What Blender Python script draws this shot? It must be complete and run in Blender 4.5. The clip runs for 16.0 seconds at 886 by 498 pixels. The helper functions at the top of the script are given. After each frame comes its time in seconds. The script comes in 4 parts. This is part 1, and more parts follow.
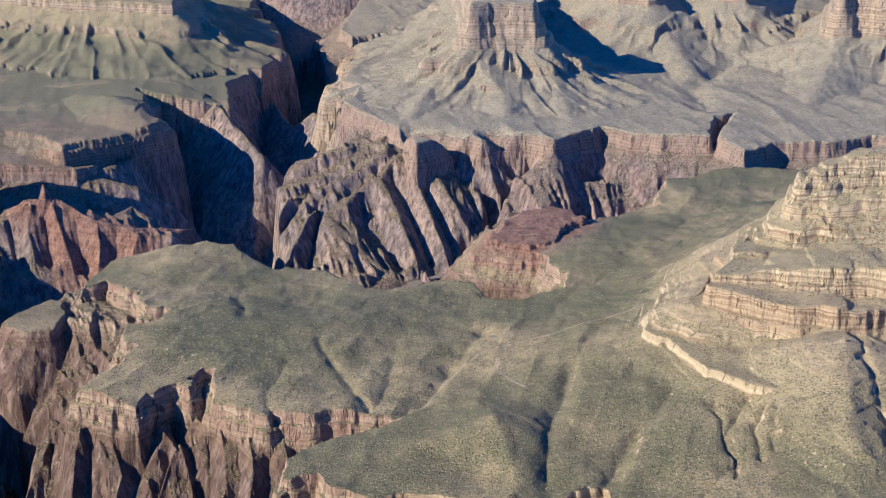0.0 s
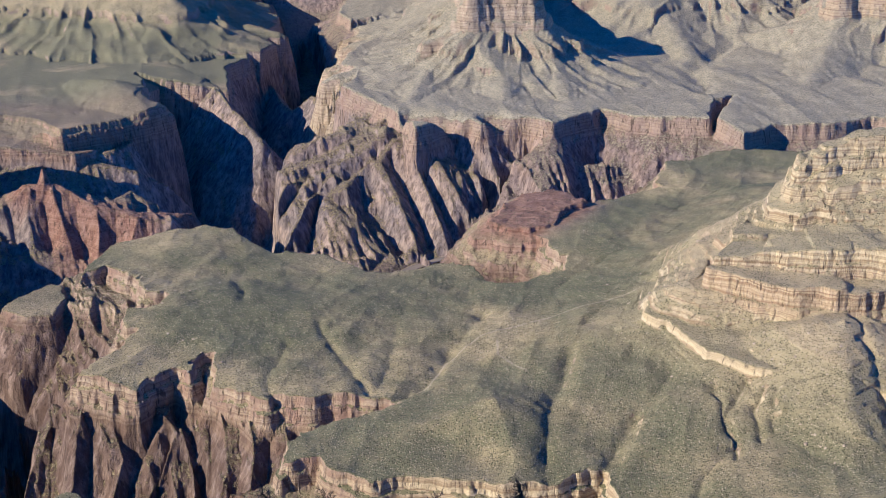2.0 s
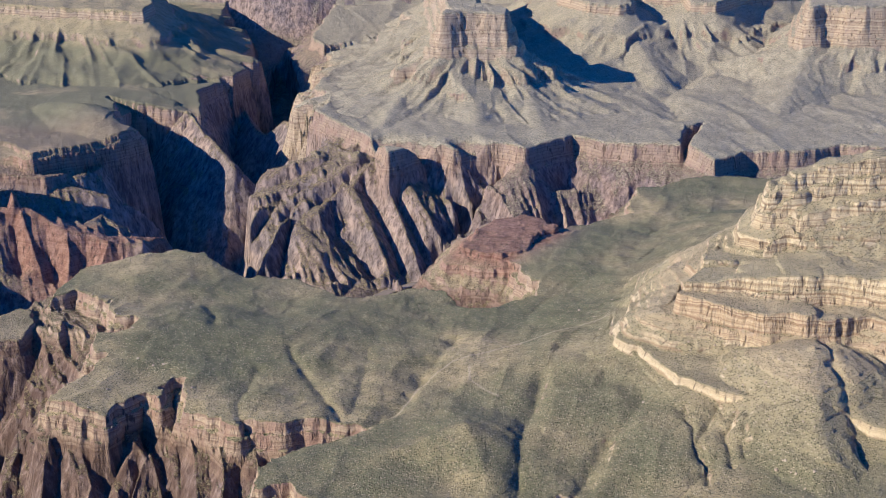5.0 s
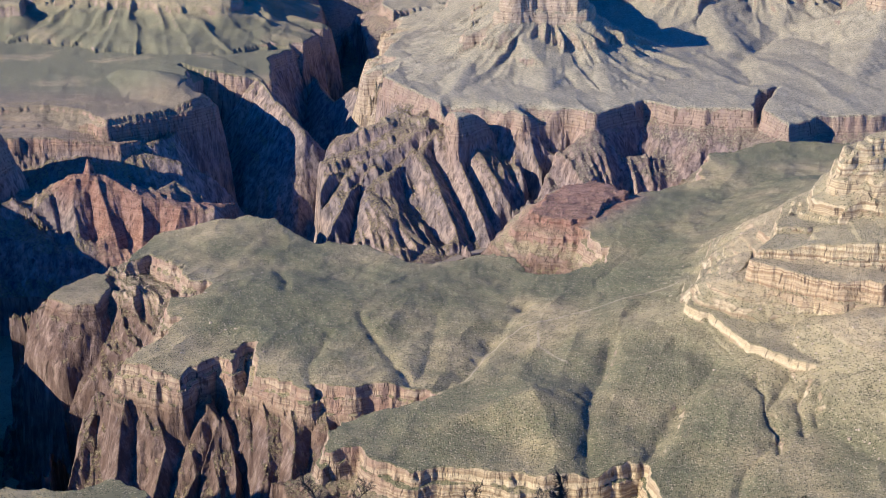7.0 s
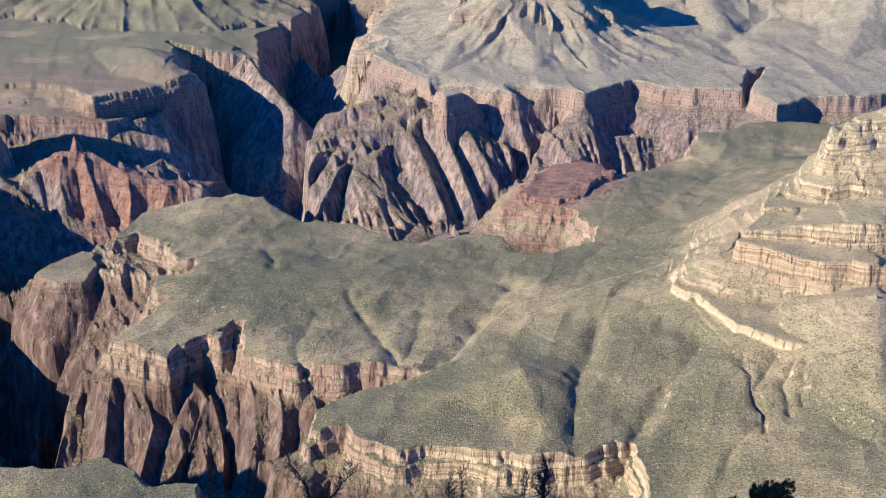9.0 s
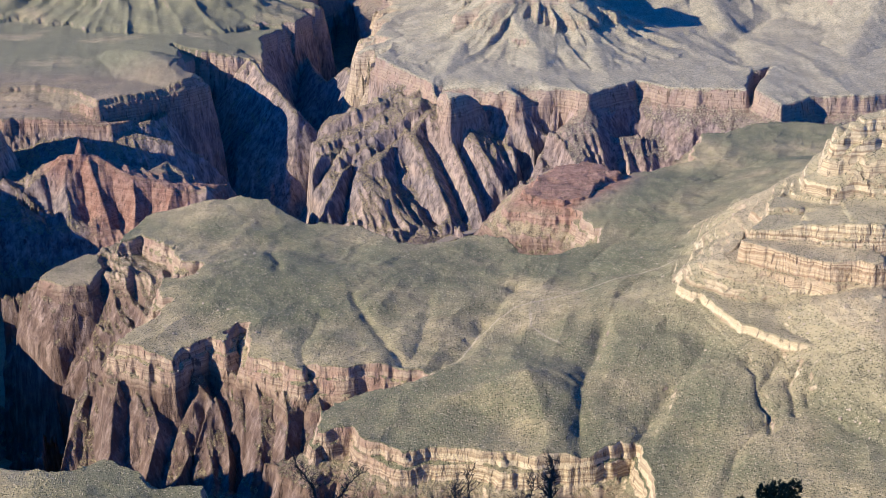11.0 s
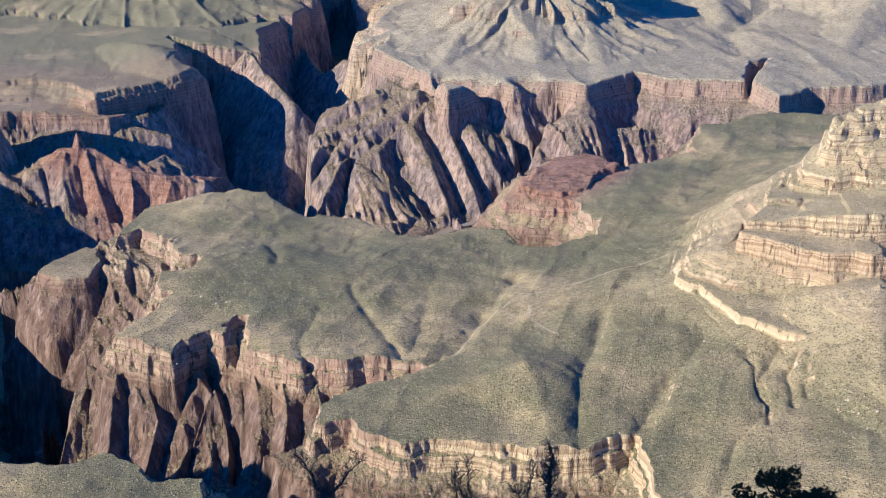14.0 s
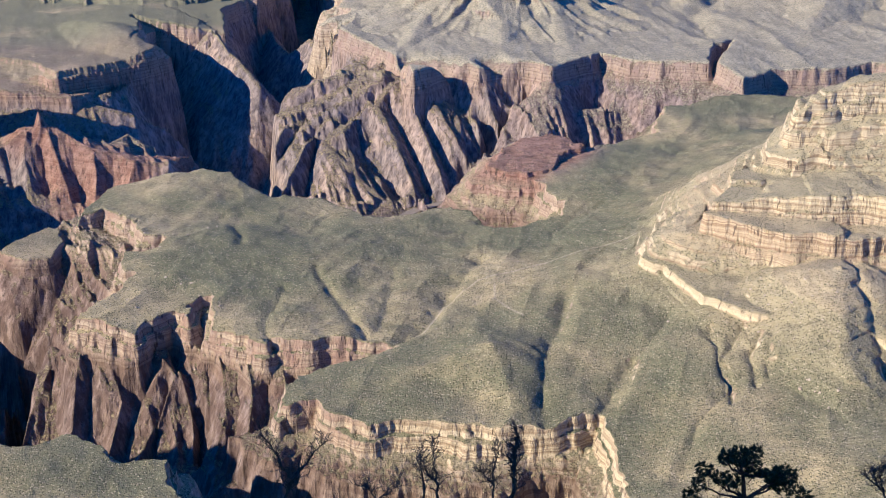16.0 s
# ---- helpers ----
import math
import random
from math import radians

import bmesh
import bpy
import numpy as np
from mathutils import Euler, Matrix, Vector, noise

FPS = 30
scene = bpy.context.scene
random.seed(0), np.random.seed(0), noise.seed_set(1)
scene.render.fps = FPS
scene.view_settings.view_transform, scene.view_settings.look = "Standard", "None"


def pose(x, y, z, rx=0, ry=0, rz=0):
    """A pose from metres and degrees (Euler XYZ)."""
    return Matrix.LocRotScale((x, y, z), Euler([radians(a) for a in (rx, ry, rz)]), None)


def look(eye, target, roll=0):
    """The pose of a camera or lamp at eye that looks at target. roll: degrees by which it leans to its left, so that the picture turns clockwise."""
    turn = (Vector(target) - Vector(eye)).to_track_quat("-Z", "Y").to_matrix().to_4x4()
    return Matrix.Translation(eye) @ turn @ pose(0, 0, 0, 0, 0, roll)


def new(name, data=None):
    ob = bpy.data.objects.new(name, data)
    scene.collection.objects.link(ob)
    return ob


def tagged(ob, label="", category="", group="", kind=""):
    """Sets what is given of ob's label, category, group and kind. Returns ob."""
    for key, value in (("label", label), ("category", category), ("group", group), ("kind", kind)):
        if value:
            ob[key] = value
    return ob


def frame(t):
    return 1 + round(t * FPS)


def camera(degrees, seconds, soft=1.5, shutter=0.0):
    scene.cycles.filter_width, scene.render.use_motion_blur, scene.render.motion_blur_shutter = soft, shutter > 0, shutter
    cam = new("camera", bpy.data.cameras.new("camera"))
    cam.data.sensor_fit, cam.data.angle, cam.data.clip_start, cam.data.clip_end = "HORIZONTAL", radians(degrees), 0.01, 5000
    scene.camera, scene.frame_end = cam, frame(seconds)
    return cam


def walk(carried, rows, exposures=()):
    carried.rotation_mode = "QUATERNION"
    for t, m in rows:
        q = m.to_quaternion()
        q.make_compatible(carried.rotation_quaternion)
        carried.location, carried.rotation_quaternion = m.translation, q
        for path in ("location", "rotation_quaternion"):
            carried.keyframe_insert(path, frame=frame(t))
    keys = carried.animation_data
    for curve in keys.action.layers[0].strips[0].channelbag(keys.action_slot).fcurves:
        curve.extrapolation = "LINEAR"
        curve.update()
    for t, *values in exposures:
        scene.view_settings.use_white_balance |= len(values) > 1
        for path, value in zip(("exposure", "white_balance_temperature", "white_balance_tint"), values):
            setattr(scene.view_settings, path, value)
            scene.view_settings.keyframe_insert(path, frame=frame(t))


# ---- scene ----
# A wide desert canyon seen from its rim: a shrub-covered bench, an inner gorge, buttes beyond, trees below the rim.
cam = camera(40.0, 16.0, 0.6)
EYE = 810.0
ROWS = [
    (0, 0, 0, 0, 70.5, -0, 0),
    (0.5, 0, 0, 0, 69.646, -0.035, -0.14),
    (1, 0, 0, 0, 69.413, 0.171, -0.239),
    (1.5, 0, 0, 0, 69.807, 0.209, -0.252),
    (2, 0, 0, 0, 69.713, 0.193, -0.088),
    (2.5, 0, 0, 0, 69.02, 0.113, -0.566),
    (3, 0, 0, 0, 69.463, 0.034, -1.395),
    (3.2, 0, 0, 0, 69.763, 0.278, -1.395),
    (5.3, 0, 0, 0, 70.91, -0.645, -1.002),
    (5.5, 0, 0, 0, 70.821, -0.523, -0.25),
    (6, 0, 0, 0, 70.159, 0.238, 1.624),
    (6.5, 0, 0, 0, 69.988, -0.107, 2.281),
    (7, 0, 0, 0, 69.313, 0.582, 1.839),
    (7.5, 0, 0, 0, 69.22, 0.356, 2.075),
    (8, 0, 0, 0, 69.337, 0.528, 1.742),
    (8.5, 0.036, 0.036, 0.101, 68.833, 0.077, 1.603),
    (9, 0.041, 0.039, 0.11, 68.321, 0.195, 1.384),
    (11.5, 0.006, 0.027, 0.075, 68.403, 0.503, 1.523),
    (12, 0.01, 0.011, 0.032, 68.216, 0.338, 1.443),
    (12.5, 0.006, 0.016, 0.046, 68.047, 0.54, 1.347),
    (13, 0, 0.014, 0.039, 68.124, 0.646, 1.275),
    (13.5, -0.01, 0.015, 0.043, 68.404, 0.647, 1.45),
    (14, -0.005, -0.005, -0.015, 68.025, 0.638, 1.356),
    (14.5, 0, 0, 0, 67.682, 0.609, 1.241),
    (15, -0.01, -0, -0.001, 67.997, 0.063, 1.431),
    (15.5, 0.009, -0.015, -0.042, 67.713, -0.134, 0.029),
    (16, -0.006, -0.011, -0.031, 67.107, -0.037, -0.117),
]
walk(cam, [(t, pose(x, y, EYE + z, rx, ry, rz)) for t, x, y, z, rx, ry, rz in ROWS], [(0.0, 0.9), (5.5, 0.88), (6.0, 0.88), (7.0, 1.06), (9.0, 1.17), (16.0, 1.18)])

# ---- light ----
SUN_AZ, SUN_EL = radians(249), radians(26.5)   # azimuth from north (+y) clockwise
world = bpy.data.worlds.new("sky")
scene.world = world
world.use_nodes = True
wn = world.node_tree.nodes
sky = wn.new("ShaderNodeTexSky")
sky.sky_type = "NISHITA"
sky.sun_disc = False
sky.sun_elevation, sky.sun_rotation = SUN_EL, SUN_AZ
sky.altitude, sky.ozone_density, sky.dust_density = 2100, 4.0, 0.3
deep = wn.new("ShaderNodeHueSaturation")   # a deep, clear desert sky
deep.inputs["Saturation"].default_value = 2.1
deep.inputs["Hue"].default_value = 0.52
world.node_tree.links.new(sky.outputs[0], deep.inputs["Color"])
world.node_tree.links.new(deep.outputs[0], wn["Background"].inputs[0])
wn["Background"].inputs[1].default_value = 0.152
sun = new("sun", bpy.data.lights.new("sun", "SUN"))
sun.data.energy, sun.data.angle, sun.data.color = 4.15, radians(0.5), (1.0, 0.9, 0.75)
to_sun = Vector((math.sin(SUN_AZ) * math.cos(SUN_EL), math.cos(SUN_AZ) * math.cos(SUN_EL), math.sin(SUN_EL)))
sun.matrix_world = look(to_sun * 3000, (0, 0, 0))


# ---- materials ----
class Nodes:
    """A small builder for node materials."""

    def __init__(self, name):
        self.mat = bpy.data.materials.new(name)
        self.mat.use_nodes = True
        self.tree = self.mat.node_tree
        self.bsdf = self.tree.nodes["Principled BSDF"]
        self.bsdf.inputs["Roughness"].default_value = 0.95
        self.bsdf.inputs["Specular IOR Level"].default_value = 0.15

    def add(self, kind, values=None, **settings):
        node = self.tree.nodes.new(kind)
        for key, value in settings.items():
            setattr(node, key, value)
        for key, value in (values or {}).items():
            if isinstance(value, bpy.types.NodeSocket):
                self.tree.links.new(value, node.inputs[key])
            else:
                node.inputs[key].default_value = value
        return node

    def math(self, op, a, b=0.0, clamp=False):
        return self.add("ShaderNodeMath", {0: a, 1: b}, operation=op, use_clamp=clamp).outputs[0]

    def noise(self, vector, scale, detail=4.0, rough=0.55):
        return self.add("ShaderNodeTexNoise", {"Vector": vector, "Scale": scale, "Detail": detail, "Roughness": rough}).outputs[0]

    def ramp(self, value, low, high):
        return self.add("ShaderNodeMapRange", {0: value, 1: low, 2: high}, interpolation_type="SMOOTHSTEP").outputs[0]

    def mix(self, fac, a, b):
        node = self.add("ShaderNodeMix", data_type="RGBA")
        for sock, value in ((node.inputs[0], fac), (node.inputs[6], a), (node.inputs[7], b)):
            if isinstance(value, bpy.types.NodeSocket):
                self.tree.links.new(value, sock)
            else:
                sock.default_value = (*value, 1) if isinstance(value, tuple) else value
        return node.outputs[2]

    def scaled(self, vector, sx, sy, sz):
        return self.add("ShaderNodeVectorMath", {0: vector, 1: (sx, sy, sz)}, operation="MULTIPLY").outputs[0]

    def finish(self, color, height=None, strength=0.6, distance=1.0):
        self.tree.links.new(color, self.bsdf.inputs["Base Color"])
        if height is not None:
            bump = self.add("ShaderNodeBump", {"Strength": strength, "Distance": distance, "Height": height})
            self.tree.links.new(bump.outputs[0], self.bsdf.inputs["Normal"])
        return self.mat


def land_material():
    """Weathered desert ground: shrubby soil on gentle ground, layered and jointed rock on steep faces."""
    n = Nodes("desert_land")
    geo = n.add("ShaderNodeNewGeometry")
    pos = geo.outputs["Position"]
    up = n.add("ShaderNodeSeparateXYZ", {0: geo.outputs["Normal"]}).outputs[2]
    height = n.add("ShaderNodeSeparateXYZ", {0: pos}).outputs[2]
    rock_kind = n.add("ShaderNodeAttribute", attribute_name="rock_kind")
    kind, stony = n.add("ShaderNodeSeparateColor", {0: rock_kind.outputs["Color"]}), rock_kind.outputs["Alpha"]
    red, tan, pale = kind.outputs[0], kind.outputs[1], kind.outputs[2]
    soil_kind = n.add("ShaderNodeAttribute", attribute_name="soil_kind")
    kind2, grey = n.add("ShaderNodeSeparateColor", {0: soil_kind.outputs["Color"]}), soil_kind.outputs["Alpha"]
    green, trail, dry = kind2.outputs[0], kind2.outputs[1], kind2.outputs[2]
    broad, mid, fine = n.noise(pos, 0.006, 3), n.noise(pos, 0.035, 5), n.noise(pos, 0.22, 5, 0.65)
    grain = n.noise(pos, 0.8, 4, 0.75)
    # soil with shrubs and stones
    soil = n.mix(n.ramp(mid, 0.35, 0.65), (0.375, 0.303, 0.172), (0.265, 0.22, 0.124))
    lush = n.ramp(n.math("ADD", broad, n.math("MULTIPLY", fine, 0.35)), 0.5, 0.78)
    soil = n.mix(n.math("MULTIPLY", green, lush), soil, (0.145, 0.143, 0.082))
    soil = n.mix(n.math("MULTIPLY", dry, n.ramp(fine, 0.25, 0.6)), soil, (0.36, 0.305, 0.185))
    # paler grey soil across the gorge, in part a stand-in for distance haze
    scrub = n.ramp(n.math("ADD", n.math("MULTIPLY", fine, 0.65), n.math("MULTIPLY", mid, 0.35)), 0.42, 0.6)
    soil = n.mix(n.math("MULTIPLY", grey, 0.85), soil, n.mix(scrub, (0.235, 0.215, 0.155), (0.42, 0.37, 0.265)))
    cells = n.add("ShaderNodeTexVoronoi", {"Vector": pos, "Scale": 0.62, "Randomness": 1.0})
    pick = n.add("ShaderNodeSeparateColor", {0: cells.outputs["Color"]})
    blob = n.ramp(cells.outputs["Distance"], 0.62, 0.28)
    shrub = n.math("MULTIPLY", blob, n.ramp(n.math("ADD", pick.outputs[0], n.math("MULTIPLY", n.math("SUBTRACT", mid, 0.5), 0.8)), 0.55, 0.72))
    stone = n.math("MULTIPLY", blob, n.ramp(n.math("ADD", pick.outputs[1], n.math("MULTIPLY", n.math("SUBTRACT", fine, 0.5), 0.9)), 0.72, 0.86))
    soil = n.mix(n.math("MULTIPLY", shrub, 0.9), soil, (0.05, 0.052, 0.032))
    soil = n.mix(n.math("MULTIPLY", stone, 0.75), soil, (0.5, 0.415, 0.275))
    soil = n.mix(n.ramp(grain, 0.6, 0.8), soil, (0.40, 0.33, 0.22))
    soil = n.mix(n.math("MULTIPLY", trail, 0.6), soil, (0.46, 0.38, 0.27))
    # gorge rock, streaked down the face
    streak = n.noise(n.scaled(pos, 1, 1, 0.22), 0.09, 6, 0.7)
    gorge = n.mix(n.ramp(streak, 0.32, 0.66), (0.15, 0.115, 0.10), (0.45, 0.34, 0.275))
    dark = n.mix(n.ramp(streak, 0.35, 0.68), (0.12, 0.10, 0.10), (0.34, 0.275, 0.24))
    gorge = n.mix(n.ramp(n.math("ADD", broad, n.math("MULTIPLY", mid, 0.4)), 0.62, 0.8), gorge, dark)
    # layered cliffs: bands follow the height, slightly warped; dark joints run down them
    level = n.math("ADD", height, n.math("ADD", n.math("MULTIPLY", mid, 10.0), n.math("MULTIPLY", fine, 2.5)))
    band = n.add("ShaderNodeTexNoise", {"W": n.math("MULTIPLY", level, 0.2), "Scale": 1.0, "Detail": 6.0, "Roughness": 0.75}, noise_dimensions="1D").outputs[0]
    joint = n.ramp(n.noise(n.scaled(pos, 1, 1, 0.12), 0.2, 3, 0.6), 0.57, 0.68)
    layers = n.mix(n.ramp(band, 0.36, 0.6), (0.34, 0.245, 0.15), (0.63, 0.52, 0.335))
    layers = n.mix(n.ramp(fine, 0.55, 0.8), layers, (0.33, 0.24, 0.16))
    rims = n.mix(n.ramp(band, 0.34, 0.66), (0.28, 0.195, 0.14), (0.50, 0.39, 0.27))
    rims = n.mix(n.ramp(mid, 0.45, 0.7), rims, (0.34, 0.22, 0.165))
    rims = n.mix(n.math("MULTIPLY", n.ramp(streak, 0.48, 0.66), 0.7), rims, (0.25, 0.17, 0.13))
    rock = n.mix(n.math("MULTIPLY", pale, n.ramp(fine, 0.2, 0.5)), gorge, rims)
    rock = n.mix(tan, rock, layers)
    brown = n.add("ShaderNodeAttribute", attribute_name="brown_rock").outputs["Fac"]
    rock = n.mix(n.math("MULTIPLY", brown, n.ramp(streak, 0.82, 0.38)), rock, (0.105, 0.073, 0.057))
    redrock = n.mix(n.ramp(n.math("ADD", n.math("MULTIPLY", band, 0.4), n.math("MULTIPLY", streak, 0.6)), 0.38, 0.62), (0.2, 0.098, 0.07), (0.385, 0.225, 0.165))
    rock = n.mix(red, rock, redrock)
    rock = n.mix(n.math("MULTIPLY", joint, 0.75), rock, (0.085, 0.062, 0.05))
    rock = n.mix(n.math("MULTIPLY", n.ramp(grain, 0.55, 0.75), 0.7), rock, (0.13, 0.095, 0.075))
    cover = n.ramp(n.math("ADD", up, n.math("MULTIPLY", n.math("SUBTRACT", fine, 0.5), 0.3)), 0.64, 0.78)
    cover = n.math("MULTIPLY", cover, n.math("SUBTRACT", 1.0, n.math("MULTIPLY", red, 0.85)))
    cover = n.math("MULTIPLY", cover, n.math("SUBTRACT", 1.0, n.math("MULTIPLY", stony, n.ramp(fine, 0.62, 0.4))))
    color = n.mix(cover, rock, soil)
    relief = n.math("ADD", n.math("MULTIPLY", fine, 1.6), n.math("ADD", n.math("MULTIPLY", grain, 0.9), n.math("MULTIPLY", n.math("ADD", shrub, stone), 0.7)))
    bare = n.math("SUBTRACT", 1.0, cover)
    rills = n.noise(n.scaled(pos, 1, 0.35, 1), 0.09, 5, 0.7)
    relief = n.math("ADD", relief, n.math("MULTIPLY", grey, n.math("MULTIPLY", rills, 2.2)))
    cliff = n.math("SUBTRACT", n.math("ADD", n.math("MULTIPLY", streak, 8.0), n.math("MULTIPLY", band, 2.0)), n.math("MULTIPLY", joint, 1.5))
    relief = n.math("ADD", relief, n.math("MULTIPLY", bare, cliff))
    return n.finish(color, relief, 0.9, 1.0)


LAND = land_material()


# ---- height noise ----
def value_noise(x, y, seed):
    xi, yi = np.floor(x), np.floor(y)
    fx, fy = x - xi, y - yi
    fx, fy = fx * fx * fx * (fx * (fx * 6 - 15) + 10), fy * fy * fy * (fy * (fy * 6 - 15) + 10)
    xi, yi = xi.astype(np.int64), yi.astype(np.int64)

    def corner(a, b):
        h = (a * 374761393 + b * 668265263 + seed * 1442695041) & 0xFFFFFFFF
        h = ((h ^ (h >> 13)) * 1274126177) & 0xFFFFFFFF
        return ((h ^ (h >> 16)) & 0xFFFF) / 65535.0

    top = corner(xi, yi) * (1 - fx) + corner(xi + 1, yi) * fx
    low = corner(xi, yi + 1) * (1 - fx) + corner(xi + 1, yi + 1) * fx
    return top * (1 - fy) + low * fy


def fbm(x, y, size, octaves, seed, gain=0.5):
    """Noise about 0, within about 1, with forms of the given size in metres."""
    total, amp, norm = 0.0, 1.0, 0.0
    for k in range(octaves):
        c, s = math.cos(k * 0.7 + seed), math.sin(k * 0.7 + seed)
        u, v = (x * c - y * s) / size, (x * s + y * c) / size
        total = total + amp * (value_noise(u, v, seed + 17 * k) * 2 - 1)
        norm, amp, size = norm + amp, amp * gain, size * 0.5
    return total / norm


def ridged(x, y, size, octaves, seed):
    """0 in gullies, 1 on crests."""
    total, amp, norm = 0.0, 1.0, 0.0
    for k in range(octaves):
        c, s = math.cos(k * 0.9 + seed), math.sin(k * 0.9 + seed)
        u, v = (x * c - y * s) / size, (x * s + y * c) / size
        total = total + amp * (1 - np.abs(value_noise(u, v, seed + 31 * k) * 2 - 1))
        norm, amp, size = norm + amp, amp * 0.5, size * 0.5
    return total / norm


def line_distance(x, y, points, closed=False, reach=480.0):
    """Distance to a polyline, and the third number of its points carried along it; past its reach the distance is only said to be large."""
    xs, ys = [p[0] for p in points], [p[1] for p in points]
    close = (x > min(xs) - reach) & (x < max(xs) + reach) & (y > min(ys) - reach) & (y < max(ys) + reach)
    if not close.all():
        far, height = np.full(x.shape, 1e4), np.zeros(x.shape)
        if close.any():
            far[close], height[close] = line_distance(x[close], y[close], points, closed, 1e9)
        return far, height
    best = np.full(x.shape, 1e9)
    level = np.zeros(x.shape)
    pairs = list(zip(points, points[1:] + points[:1] if closed else points[1:]))
    for a, b in pairs:
        ax, ay, bx, by = a[0], a[1], b[0], b[1]
        dx, dy = bx - ax, by - ay
        t = np.clip(((x - ax) * dx + (y - ay) * dy) / (dx * dx + dy * dy + 1e-9), 0, 1)
        d = np.hypot(x - ax - t * dx, y - ay - t * dy)
        near = d < best
        best = np.where(near, d, best)
        if len(a) > 2:
            level = np.where(near, a[2] + t * (b[2] - a[2]), level)
    return best, level


def inside(x, y, points):
    hit = np.zeros(x.shape, bool)
    for a, b in zip(points, points[1:] + points[:1]):
        if a[1] == b[1]:
            continue
        cross = (a[1] > y) != (b[1] > y)
        hit ^= cross & (x < (b[0] - a[0]) * (y - a[1]) / (b[1] - a[1]) + a[0])
    return hit


# ---- plan of the land (metres; the eye stands over 0, 0 and looks along +y) ----
NEAR_RIM = [(-493, 1532), (-472, 1634), (-407, 1672), (-348, 1709), (-308, 1672), (-226, 1604), (-178, 1608), (-128, 1577), (-103, 1545), (-65, 1551), (-11, 1570), (39, 1555), (64, 1489), (90, 1481), (128, 1519), (167, 1520), (179, 1571), (143, 1609), (125, 1677), (142, 1720), (203, 1798), (276, 1851), (352, 1896), (387, 2019), (478, 2082), (550, 2090), (633, 2061), (943, 2019), (842, 978), (265, 632), (165, 791), (160, 876), (157, 947), (150, 996), (106, 984), (64, 984), (-21, 989), (-69, 991), (-97, 1005), (-121, 1037), (-153, 1026)]
NEAR_RIM_WEST = [(-153, 1043), (-136, 1084), (-95, 1111), (-47, 1146), (-56, 1159), (-99, 1164), (-128, 1159), (-163, 1173), (-183, 1179), (-193, 1164), (-224, 1177), (-249, 1192), (-257, 1267), (-280, 1271), (-296, 1252), (-280, 1221), (-301, 1242), (-315, 1232), (-335, 1216), (-335, 1191), (-380, 1216), (-402, 1223), (-377, 1305), (-362, 1331), (-377, 1335), (-389, 1391), (-346, 1389), (-355, 1446), (-386, 1441), (-405, 1512), (-460, 1555)]
NEAR_HILLS = [(-489, 1552, 212), (-339, 1665, 224), (-179, 1608, 206), (-64, 1530, 209), (43, 1535, 209), (90, 1495, 206), (-326, 1334, 224), (-370, 1233, 206), (-242, 1231, 214), (-192, 1186, 209), (-119, 1269, 224), (-53, 1225, 217), (-89, 1194, 205), (4, 1239, 203), (52, 1101, 236), (20, 1055, 226), (-47, 1073, 216)]
EAST_HILLS = [(-125, 1060, 211), (85, 1025, 206), (131, 1179, 226), (198, 1230, 242), (233, 1263, 262), (144, 1315, 232), (162, 1500, 216), (243, 1554, 228), (340, 1665, 230), (481, 1920, 220), (277, 1791, 214), (249, 1015, 236), (291, 1093, 256), (259, 1160, 255), (170, 1018, 216), (363, 960, 250), (633, 1965, 226), (213, 1128, 238), (-21, 983, 206), (117, 983, 206), (214, 939, 215)]
RED_HILL = [(63, 1687), (90, 1763), (129, 1826), (171, 1847), (207, 1839), (223, 1802), (192, 1742), (128, 1660)]
NEAR_SHELF = [(-528, 903), (-385, 915), (-356, 915), (-331, 934), (-296, 915), (-277, 896), (-238, 898), (-233, 860), (-195, 797), (-178, 629), (-513, 629)]
TIER_LOW = [(232, 1259), (253, 1233), (262, 1189), (289, 1147), (318, 1121), (347, 1112), (373, 1071), (400, 1105), (441, 1044), (581, 999), (776, 978), (1307, 1918), (525, 1755), (389, 1565), (265, 1357)]
TIER_MID = [(298, 1269), (312, 1255), (342, 1222), (373, 1202), (419, 1192), (460, 1195), (492, 1206), (553, 1134), (785, 1092), (1189, 1744), (465, 1550), (354, 1391)]
TIER_UP = [(308, 1279, 333), (350, 1266, 336), (410, 1256, 341), (470, 1252, 346), (560, 1215, 352), (830, 1178, 356), (1115, 1638, 356), (540, 1548, 350), (430, 1450, 342), (345, 1350, 335)]
EAST_APRON = [(460, 1455, 380), (425, 1480, 343), (386, 1500, 313), (341, 1512, 275), (298, 1525, 235)]
TIER_TOP = [(418, 1374, 404), (440, 1381, 418), (470, 1386, 429), (505, 1390, 438), (560, 1395, 446), (650, 1404, 449), (947, 1402, 452), (947, 1470, 440), (560, 1450, 425), (470, 1440, 415), (436, 1420, 404)]
FAR_RIM = [(-286, 4933), (-294, 4086), (-315, 3709), (-264, 3547), (-169, 3621), (-101, 3696), (-112, 3532), (-155, 3320), (-211, 3184), (-245, 2928), (-188, 2824), (-219, 2669), (-143, 2546), (-100, 2454), (-66, 2378), (-56, 2316), (2, 2374), (55, 2397), (86, 2372), (123, 2384), (161, 2400), (191, 2386), (221, 2360), (261, 2399), (320, 2449), (328, 2460), (381, 2414), (433, 2380), (529, 2372), (570, 2545), (631, 2573), (590, 2469), (558, 2372), (578, 2263), (650, 2330), (763, 2334), (864, 2382), (905, 2372), (1131, 2331), (2747, 4949)]
